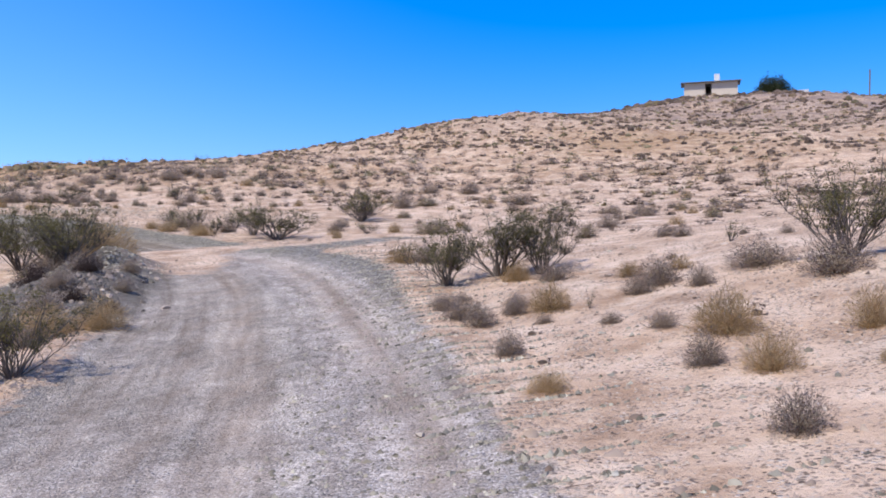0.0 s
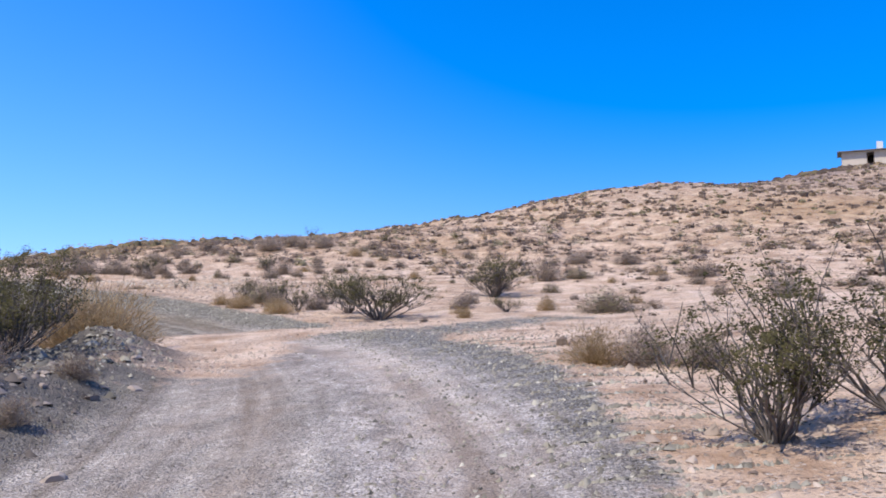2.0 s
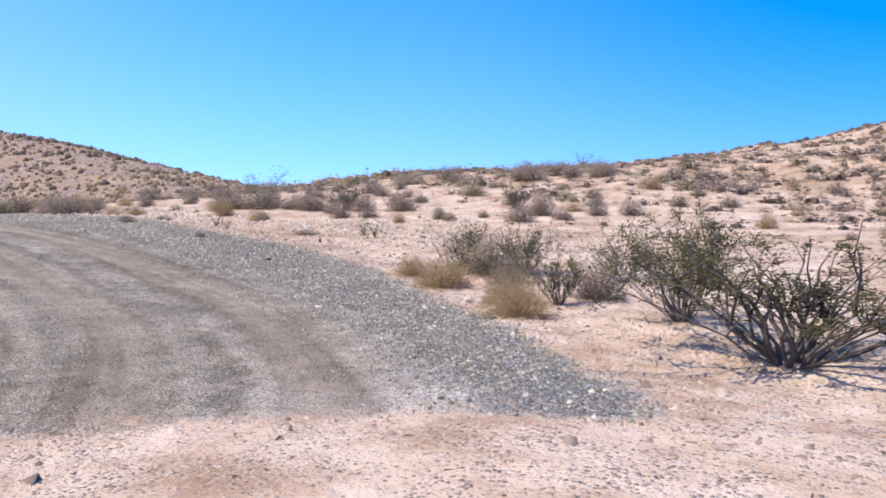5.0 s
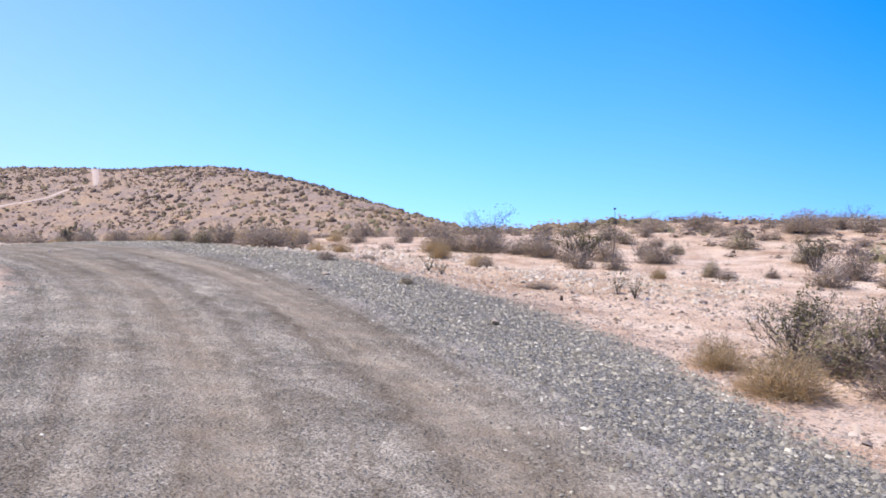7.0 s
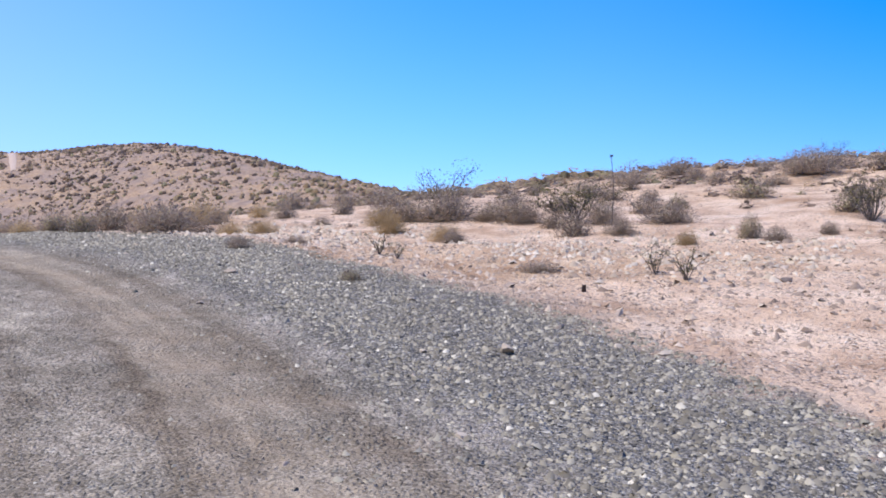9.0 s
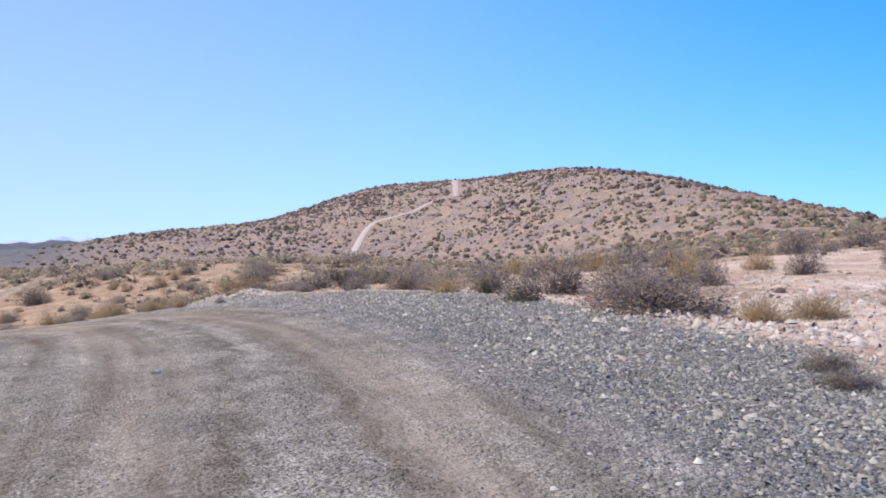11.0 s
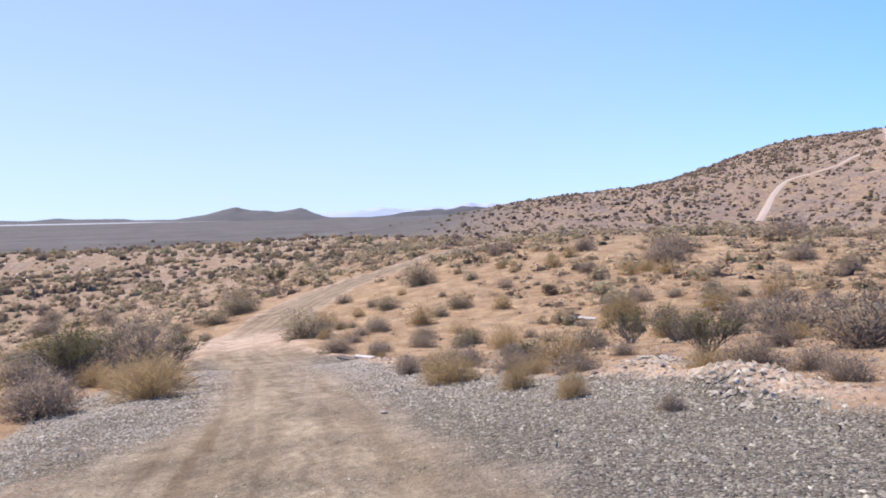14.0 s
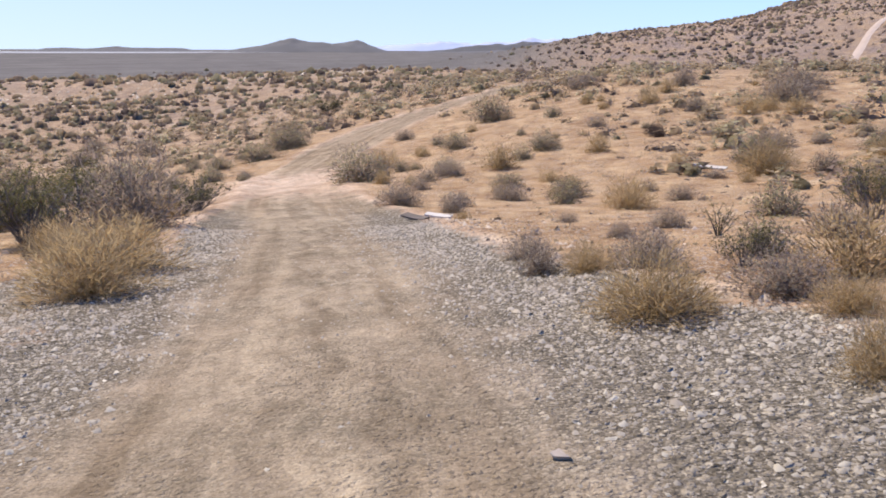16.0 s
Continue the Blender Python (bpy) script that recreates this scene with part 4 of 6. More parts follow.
green_dome(-0.35, 29.8, 1.75, 0.72)
burrobush(-23.2, 43.3, 1.6, 0.7)
burrobush(-22.3, 43.7, 1.9, 0.85)
burrobush(-21.1, 44.2, 1.5, 0.6)
straw_bush(-22.7, 42.2, 0.8, 0.45)
creosote(-19.5, 44.2, 1.5, 0.85)
creosote(0.05, 15.6, 1.3, 1.12)
creosote(1.08, 16.2, 1.75, 1.42)
creosote(1.85, 15.8, 1.25, 1.4)
straw_bush(1.35, 15.3, 0.62, 0.45)
burrobush(1.95, 14.6, 0.8, 0.45)
straw_bush(-1, 20.2, 0.9, 0.55)
burrobush(-0.4, 19.9, 0.95, 0.6)
burrobush(0.2, 19.5, 0.8, 0.5)
burrobush(0.3, 11.9, 0.83, 0.41)
burrobush(1, 11.8, 0.49, 0.36)
straw_bush(1.5, 11.7, 0.73, 0.46)
burrobush(0.7, 9, 0.45, 0.36)
straw_bush(0.9, 7.2, 0.44, 0.25)
green_dome(3.8, 22, 0.73, 0.53)
burrobush(5.5, 27.6, 0.96, 0.58)
burrobush(5.3, 18.4, 0.56, 0.32)
burrobush(2.8, 11.9, 0.57, 0.38)
burrobush(3.2, 12.3, 0.8, 0.54)
burrobush(3.6, 11.6, 0.45, 0.39)
burrobush(4.7, 12.3, 1.27, 0.49)
burrobush(5, 10.6, 1, 0.63)
burrobush(2.4, 9.1, 0.4, 0.27)
straw_bush(2.9, 8.5, 0.85, 0.54)
straw_bush(2.7, 6.8, 0.54, 0.41)
burrobush(2.3, 7.3, 0.44, 0.39)
burrobush(2.2, 5.1, 0.45, 0.36)
straw_bush(4, 7.7, 0.48, 0.48)
creosote(5.6, 11.5, 1.43, 1.38)
burrobush(2, 9.9, 0.34, 0.19)
burrobush(1.3, 10.8, 0.31, 0.18)
straw_bush(-6.4, 13.1, 1.15, 0.6)
straw_bush(-5.6, 13.5, 0.97, 0.64)
creosote(-5.3, 10.1, 1.3, 1.17)
burrobush(8.2, 33.2, 0.95, 0.52)
burrobush(16.2, 48, 1.45, 0.65)
burrobush(4.6, 33.5, 1.15, 0.64)
burrobush(4, 43.3, 1.61, 0.73)
sparse_stems(5.6, 16.2, 0.73, 0.43)
sparse_stems(2, 11.4, 0.24, 0.28)
burrobush(-18.4, 60.6, 2.4, 0.8)
burrobush(-22.7, 57.9, 2.1, 0.8)
burrobush(-15.3, 56.5, 1.9, 0.7)
burrobush(-0.7, 49, 1.48, 0.72)
burrobush(1.6, 48.7, 1.63, 0.65)
burrobush(-0, 13.2, 0.6, 0.28)
burrobush(0.3, 13.6, 0.4, 0.2)
burrobush(1.1, 12.2, 0.42, 0.26)
burrobush(0.5, 11.3, 0.58, 0.34)
burrobush(0, 12.7, 0.43, 0.3)
burrobush(4.2, 15.3, 0.27, 0.18)
burrobush(5.1, 19, 0.68, 0.32)
straw_bush(3, 13.4, 0.48, 0.31)
straw_bush(-9.75, 24.2, 1.8, 1.4)
straw_bush(-9.75, 23.2, 1.6, 1.2)
straw_bush(-10.6, 24.3, 1.4, 1.25)
straw_bush(-11.2, 34.1, 1.05, 0.52)
straw_bush(-12.1, 34.8, 0.7, 0.4)
straw_bush(-9.7, 33.0, 0.72, 0.56)
straw_bush(-4.2, 32.5, 0.63, 0.26)
straw_bush(-3.7, 29.3, 0.42, 0.29)
creosote(-2.9, 32.3, 0.81, 0.5)
straw_bush(-1.8, 31.2, 0.64, 0.49)
burrobush(-13.4, 44.6, 0.99, 0.86)
sparse_stems(-15.1, 38.6, 0.52, 0.36)
burrobush(-4.6, 28.8, 0.24, 0.18)
burrobush(-18.7, 43.9, 0.93, 0.58)
burrobush(-20.5, 43.8, 1.28, 0.64)
burrobush(-17.5, 44.1, 1.2, 0.5)
burrobush(-22.8, 44.7, 0.93, 0.58)
burrobush(-14.4, 54.2, 1.52, 0.76)
green_dome(-0.8, 43.9, 1.77, 0.55)
green_dome(-1.8, 39.3, 0.96, 0.45)
creosote(-9.1, 33.3, 0.75, 0.8)
creosote(-8.9, 35.9, 0.95, 0.66)
creosote(-7.4, 32.7, 1.4, 1.4)
burrobush(-15.2, 42.5, 0.54, 0.3)
sparse_stems(-15.6, 38.9, 0.52, 0.4)
sparse_stems(-19.2, 38.5, 0.33, 0.25)
burrobush(-19.7, 40.5, 0.56, 0.29)
straw_bush(-21.8, 41.4, 0.67, 0.44)
burrobush(-19.4, 43.3, 0.62, 0.45)
green_dome(-15.7, 42.9, 0.52, 0.48)
creosote(-14.4, 45.3, 0.77, 0.89)
burrobush(-17.1, 38.8, 0.68, 0.18)
burrobush(-21.6, 37.7, 0.46, 0.18)
burrobush(-20.9, 38.3, 0.22, 0.18)
burrobush(-14.7, 43.6, 0.39, 0.27)
burrobush(-25.6, 39.3, 2.17, 0.64)
straw_bush(-24.3, 39.7, 0.58, 0.34)
burrobush(-17.5, 54.1, 2.21, 0.88)
burrobush(-22.6, 53.8, 1.9, 0.87)
burrobush(-17.8, 42.7, 0.69, 0.4)
burrobush(-21.2, 43.7, 0.57, 0.34)
straw_bush(-16.3, 41.8, 0.41, 0.28)
sparse_stems(-19.7, 38.7, 0.43, 0.33)
green_dome(-18.3, 36.6, 0.34, 0.19)
burrobush(-22, 38, 0.44, 0.18)
burrobush(-21.3, 38.5, 0.25, 0.18)
straw_bush(-20.1, 40.8, 0.63, 0.39)
straw_bush(-24.1, 40.3, 0.67, 0.33)
burrobush(-79.2, 46.6, 3.6, 1.34)
burrobush(-32.4, 38.9, 1.02, 0.51)
burrobush(-31.6, 39.3, 1.2, 0.5)
burrobush(-33.6, 38.3, 0.68, 0.43)
creosote(-34.3, 38.4, 0.8, 0.65)
burrobush(-35.3, 37.7, 0.5, 0.26)
straw_bush(-58.9, 43.2, 1.41, 0.87)
straw_bush(-58.4, 39.8, 1.68, 1.17)
burrobush(-37.6, 37.2, 0.77, 0.39)
burrobush(-39.7, 35.7, 0.77, 0.34)
burrobush(-40.8, 35, 0.82, 0.41)
burrobush(-42.2, 34.3, 0.78, 0.45)
burrobush(-55.8, 32.9, 1.23, 0.57)
burrobush(-61.6, 30.9, 1.37, 0.63)
burrobush(-54.2, 30.4, 1.34, 0.69)
green_dome(-61.7, 28, 2.7, 1.4)
green_dome(-70.4, 30.4, 1.69, 0.91)
green_dome(-66.6, 34, 1.58, 0.88)
dark_clump(-67.5, 38.3, 0.83, 0.53)
burrobush(-88.2, 36.4, 1.4, 0.96)
green_dome(-79.3, 31.5, 2.75, 1.75)
green_dome(-81.1, 19.9, 3.26, 1.58)
burrobush(-48.6, 26.6, 2.18, 1.88)
burrobush(-64.5, 52.6, 1.48, 1.3)
green_dome(-54.3, 55.7, 2.07, 1.06)
burrobush(-75.6, 45.4, 3.35, 1.27)
burrobush(-83.6, 42, 1.86, 1.22)
burrobush(-74.2, 40.9, 1.44, 0.75)
burrobush(-72.1, 51.4, 2.09, 1.04)
green_dome(-66.7, 51.4, 1.58, 0.89)
burrobush(-67.2, 48.6, 1.24, 0.68)
creosote(-49.6, 24.7, 2.7, 0.95)
burrobush(-41.3, 28, 1.43, 0.88)
straw_bush(-42.4, 29.2, 1.22, 0.77)
green_dome(-56.4, 34.4, 1.35, 0.69)
straw_bush(-40.5, 34.1, 0.98, 0.49)
burrobush(-42.4, 33.4, 0.49, 0.33)
straw_bush(-39, 34.9, 0.48, 0.41)
straw_bush(-37.8, 35.4, 0.42, 0.39)
straw_bush(-40.2, 35.2, 0.55, 0.31)
green_dome(-60.5, 40.1, 2.06, 1.09)
green_dome(-60.3, 43.6, 1.76, 0.99)
creosote(-40.9, 37.7, 0.91, 0.75)
creosote(-43.8, 38, 0.93, 0.64)
burrobush(-40.2, 38.4, 0.63, 0.42)
straw_bush(-38.1, 36.9, 0.64, 0.36)
burrobush(-36.5, 36.1, 0.29, 0.23)
dark_clump(-68.7, 38.3, 0.94, 0.58)
burrobush(-76.7, 27.3, 1.26, 0.69)
green_dome(-75.7, 20.1, 2.73, 1.04)
burrobush(-52.1, 31.8, 0.64, 0.44)
green_dome(-58.8, 32.8, 1.17, 0.6)
green_dome(-62.6, 30.7, 1.21, 0.6)
burrobush(-89.4, 37.2, 1.59, 0.88)
burrobush(-85.6, 55.9, 3.6, 1.55)
burrobush(-59.3, 46, 1.18, 0.59)
burrobush(-42.4, 36.8, 0.51, 0.3)
sparse_stems(-45, 35.5, 0.54, 0.39)
burrobush(-95.6, -0, 3.28, 1.31)
burrobush(-43.4, 33.3, 0.61, 0.31)
straw_bush(-42.2, 33.8, 0.52, 0.32)
creosote(-42.3, 35.1, 0.48, 0.43)
straw_bush(-52.2, 35.4, 1.19, 0.77)
straw_bush(-43.7, 28.8, 1.47, 0.77)
creosote(-46.9, 25.8, 1.45, 1.35)
creosote(-58.3, 20.6, 2.94, 1.56)
creosote(-54, 25.6, 1.24, 0.93)
straw_bush(-51.4, 25.8, 0.98, 0.71)
burrobush(-47, 35.3, 0.75, 0.37)
burrobush(-54.2, 36.8, 0.81, 0.47)
creosote(-45.9, 37.6, 0.97, 0.8)
burrobush(-45.1, 34.4, 0.41, 0.27)
straw_bush(-45.2, 27.5, 0.9, 0.55)
burrobush(-43.0, 27.1, 1.45, 0.6)
creosote(-52.5, 25.8, 1.59, 0.83)
green_dome(-82.0, 20.1, 2.17, 1.23)
green_dome(-73.7, 18.8, 1.8, 0.8)
creosote(-103.6, 17.2, 2.29, 1.83)
green_dome(-64.4, 20.5, 1.23, 0.64)
burrobush(-97.7, 4.2, 2.49, 1.39)
burrobush(-83.7, 2.2, 2.94, 1.51)
straw_bush(-80.9, 6.9, 1.94, 1.01)
burrobush(-104, -3.4, 2.57, 1.23)
burrobush(-37.9, 37.9, 0.6, 0.35)
burrobush(-36.9, 37.8, 0.6, 0.36)
straw_bush(-38.6, 37.5, 0.6, 0.34)
burrobush(-47.8, 24.0, 1.3, 0.8)
green_dome(-51.0, 22.5, 1.6, 0.9)
burrobush(-56.5, 23.0, 1.3, 0.7)
straw_bush(-46.2, 26.6, 1.1, 0.6)
green_dome(-66.0, 18.0, 1.7, 0.9)
burrobush(-60.5, 18.5, 1.5, 0.8)


for x, y, w, tall in ((-6.2, 12.2, 0.7, 0.42), (-6.9, 14.2, 0.8, 0.5), (-7.4, 16.0, 0.75, 0.45), (-6.4, 16.6, 0.5, 0.35), (-7.9, 18.2, 1.0, 0.6), (-7.0, 18.6, 0.6, 0.4), (-9.9, 21.3, 1.3, 0.9)):
    burrobush(x, y, w, tall)
for x, y, w, tall in ((-6.8, 15.2, 0.7, 0.4), (-7.3, 17.1, 0.8, 0.45), (-8.4, 17.0, 0.9, 0.6), (-5.9, 14.6, 0.5, 0.3)):
    dark_clump(x, y, w, tall)


# tall thin stalked shrubs that stand out against the sky
def tall_stalks(x, y, width, tall, seed, label):
    rng = np.random.default_rng(seed)
    ob = thing("stalk_shrub", label, "shrub", pose(x, y, height(x, y) - 0.03), "stalk shrubs")
    n, k = 10, 6
    t = np.linspace(0, 1, k)
    az, lean = rng.uniform(0, 6.28, n), rng.uniform(0.15, 0.55, n) * width
    p = np.stack([np.cos(az)[:, None] * lean[:, None] * t ** 1.2, np.sin(az)[:, None] * lean[:, None] * t ** 1.2, tall * rng.uniform(0.7, 1, (n, 1)) * t[None]], -1)
    p[:, :, :2] += rng.normal(0, 0.05, (n, k, 2))
    part("stem_base", mesh_of("stems", *tubes(p, (0.022 * (1 - 0.7 * t))[None].repeat(n, 0))), MAT_BARK, ob)
    where = p[rng.integers(0, n, 900), rng.integers(2, k, 900)] + rng.normal(0, 0.1, (900, 3))
    part("crown", mesh_of("foliage", *leaves(rng, where, 0.019)), MAT_CREOSOTE, ob)
    GROWN.append((x, y, width))


tall_stalks(-23.2, 44.9, 1.6, 1.15, 3, "tall thin creosote with open branches on the saddle")
tall_stalks(-20.9, 72.9, 1.3, 1.2, 5, "tall thin creosote standing on the ridge")


def yucca(x, y, tall):
    ob = thing("yucca_stalk", "single dry yucca stalk with a dark seed head", "plant", pose(x, y, height(x, y) - 0.03))
    t = np.linspace(0, 1, 5)
    p = np.stack([0.05 * np.sin(3 * t), 0 * t, tall * t], -1)[None]
    part("stalk", mesh_of("stalk", *tubes(p, (0.013 * (1 - 0.5 * t))[None])), MAT_BARK, ob)
    head = bmesh.new()
    bmesh.ops.create_icosphere(head, subdivisions=2, radius=0.02, matrix=Matrix.Translation((0.007, 0, tall)))
    rng = random.Random(8)
    for v in head.verts:
        v.co += v.normal * rng.uniform(-0.012, 0.02)
    part("seed_head", head, MAT_DARK, ob)


yucca(-18.4, 43.6, 1.3)


def scatter(seed, count, area, keep):
    """Random places in an area (x0, x1, y0, y1) where keep(x, y) says how likely they are."""
    rng = np.random.default_rng(seed)
    x, y = rng.uniform(area[0], area[1], count), rng.uniform(area[2], area[3], count)
    ok = rng.uniform(0, 1, count) < keep(x, y)
    return x[ok], y[ok], rng


def clear_of(x, y):
    """1 on open ground, 0 on the road, its banks and where a shrub already stands."""
    lat, half, gravel, _ = land_masks(x, y)
    ok = (gravel < 0.05) & (np.abs(lat) > half * 1.25)
    ok &= ~((np.abs(x + 17 + (y - 38.5) * 0.2) < 9) & (np.abs(y - 38.6 - 0.12 * (x + 17)) < 3.4))
    ok &= ~((np.abs(x + 3) < 7) & (np.abs(y - 31.5) < 3.5))
    for gx, gy, gw in GROWN:
        ok &= (x - gx) ** 2 + (y - gy) ** 2 > (gw * 0.55 + 0.2) ** 2
    return ok.astype(float)


def far_template(seed, n, size, rings, segs, heart_size):
    """A small rounded bush: a lumpy mound wrapped in short sprays that hug it."""
    rng = np.random.default_rng(seed)
    heart = dome_shell(rng, rings, segs, 0.47 * heart_size, 0.86 * heart_size, 0.1)
    c = dome_points(rng, n, 0.0, 0.85) * 1.12
    out = unit(c + rng.normal(0, 0.2, (n, 3)))
    d = unit(np.cross(out, rng.normal(size=(n, 3))) + 0.15 * out)
    side = np.cross(out, d) * (rng.uniform(0.6, 1.0, n) * size)[:, None]
    foot, tip = c - d * size * 0.8, c + d * size * 0.8
    v, f = np.stack([foot - side, foot + side, tip], 1).reshape(-1, 3), np.arange(3 * n).reshape(-1, 3)
    v[:, 2] = np.maximum(v[:, 2], 0)
    return facing_out(*joined(heart, (v, f)), (0, 0, -0.1), 0.12, rng)


def scrub_stuff(name, label, x, y, width, tall, rng, detail, size, mat, rings=2, segs=6, heart_size=0.5):
    shapes = [far_template(40 + i, detail, size, rings, segs, heart_size) for i in range(9)]
    z = ground_at(x, y) - 0.03
    vs, fs, ns, tone, n = [], [], [], [], 0
    which, turn, shade = rng.integers(0, 9, len(x)), rng.uniform(0, 6.28, len(x)), rng.uniform(0, 1, len(x))
    for s in range(9):
        k = which == s
        if not k.any():
            continue
        v, f, nrm = shapes[s]
        c, sn = np.cos(turn[k])[:, None], np.sin(turn[k])[:, None]
        vx = x[k][:, None] + (v[:, 0] * c - v[:, 1] * sn) * width[k][:, None]
        vy = y[k][:, None] + (v[:, 0] * sn + v[:, 1] * c) * width[k][:, None]
        vz = z[k][:, None] + v[:, 2] * tall[k][:, None]
        m = int(k.sum())
        ns.append(np.stack([nrm[:, 0] * c - nrm[:, 1] * sn, nrm[:, 0] * sn + nrm[:, 1] * c, nrm[:, 2] + 0 * c], -1).reshape(-1, 3))
        vs.append(np.stack([vx, vy, vz], -1).reshape(-1, 3))
        fs.append((f[None] + (np.arange(m) * len(v))[:, None, None]).reshape(-1, 3) + n)
        tone.append(np.repeat(shade[k], len(v)))
        n += m * len(v)
    me = mesh_of(name, np.concatenate(vs), np.concatenate(fs), True, np.concatenate(ns), tone=np.concatenate(tone))
    me.materials.append(mat)
    return tagged(new(name, me), label, "scrub", kind="stuff")


MAT_SCRUB = varied("scrub_grey", (0.175, 0.132, 0.104), (0.39, 0.30, 0.232), per='tone', spread=5.0, glow=0.65, relief=0.05)
MAT_SCRUB_STRAW = varied("scrub_straw", (0.33, 0.25, 0.16), (0.57, 0.45, 0.30), per='tone', spread=5.0, glow=0.65, relief=0.05)
MAT_SCRUB_GREEN = varied("scrub_green", (0.23, 0.195, 0.12), (0.46, 0.40, 0.25), per='tone', spread=5.0, glow=0.65, relief=0.05)


def near_shrubs():
    """Smaller shrubs that fill in close to the road, thicker where it drops to the west."""
    rng = random.Random(3)
    road_line = [tuple(p) for p in curve_points(ROAD, 3.0)]
    made = 0
    while made < 245:
        x, y = rng.uniform(-82, 8), rng.uniform(2, 54)
        d = min(math.hypot(x - px, y - py) - w for px, py, w in road_line)
        west = x < -36
        if d < 0.7 or d > (19 if west else 13) or rng.random() > (1.0 if west else 0.2):
            continue
        if clear_of(np.array([x]), np.array([y]))[0] < 0.5:
            continue
        w = min(1.35, 0.28 + rng.gammavariate(3.0, 0.19)) if west else min(0.6, 0.2 + rng.gammavariate(3.0, 0.09))
        kind = rng.random()
        if kind < (0.3 if west else 0.5):
            shrub("small_burro", "burrobush", "low rounded grey-brown burrobush of dry twigs on sand", "burrobushes", x, y, w, w * rng.uniform(0.5, 0.75))
        elif kind < (0.68 if west else 0.75):
            shrub("small_straw", "dry_bush", "small straw-coloured dry bush beside the dirt road", "dry bushes", x, y, w, w * rng.uniform(0.5, 0.8))
        else:
            shrub("small_sage", "sagebrush", "dome-shaped grey-green sage shrub on reddish sand", "sage shrubs", x, y, w, w * rng.uniform(0.5, 0.75))
        made += 1


near_shrubs()


def fill_shrubs(seed, count, x0, x1, y0, y1, low, more, place, thin=0.04):
    """Shrubs strewn over a stretch of open ground, thinner towards its far side."""
    rng = random.Random(seed)
    made = 0
    while made < count:
        x, y = rng.uniform(x0, x1), rng.uniform(y0, y1)
        if rng.random() < (y - y0) * thin or min(math.hypot(x - gx, y - gy) - gw * 0.5 for gx, gy, gw in GROWN) < 0.45:
            continue
        if min(math.hypot(x - px, y - py) - pw for px, py, pw in ROAD + SPUR) < 1.5:
            continue
        w = min(1.15, low + rng.gammavariate(3.0, more))
        kind = rng.random()
        if kind < 0.68:
            shrub("small_burro", "burrobush", "low rounded grey-brown burrobush of dry twigs " + place, "burrobushes", x, y, w, w * rng.uniform(0.5, 0.75))
        elif kind < 0.84:
            shrub("small_straw", "dry_bush", "small straw-coloured dry bush " + place, "dry bushes", x, y, w, w * rng.uniform(0.5, 0.7))
        else:
            shrub("small_sage", "sagebrush", "dome-shaped grey-green sage shrub " + place, "sage shrubs", x, y, w, w * rng.uniform(0.5, 0.75))
        made += 1


fill_shrubs(19, 62, -31, -3, 41.3, 57, 0.45, 0.11, "on the knoll")
fill_shrubs(23, 34, -5, 13, 29, 46, 0.3, 0.1, "on pale sand", 0.0)


def bank_shrubs():
    """Rounded shrubs crowding the right bank above the gravel."""
    rng = random.Random(29)
    made = 0
    while made < 58:
        x = rng.uniform(-50, -27)
        y = 38.2 - 0.12 * (x + 33) * (x < -33) + rng.expovariate(0.22) if x > -38 else 38.6 + rng.expovariate(0.2)
        if min(math.hypot(x - gx, y - gy) - gw * 0.5 for gx, gy, gw in GROWN) < 0.4:
            continue
        w = min(1.4, 0.45 + rng.gammavariate(3.0, 0.15))
        kind = rng.random()
        if kind < 0.5:
            shrub("small_burro", "burrobush", "low rounded grey-brown burrobush of dry twigs on the bank", "burrobushes", x, y, w, w * rng.uniform(0.5, 0.75))
        elif kind < 0.75:
            shrub("small_straw", "dry_bush", "small straw-coloured dry bush on the bank", "dry bushes", x, y, w, w * rng.uniform(0.5, 0.7))
        else:
            shrub("small_sage", "sagebrush", "dome-shaped grey-green sage shrub on the bank", "sage shrubs", x, y, w, w * rng.uniform(0.5, 0.75))
        made += 1


bank_shrubs()


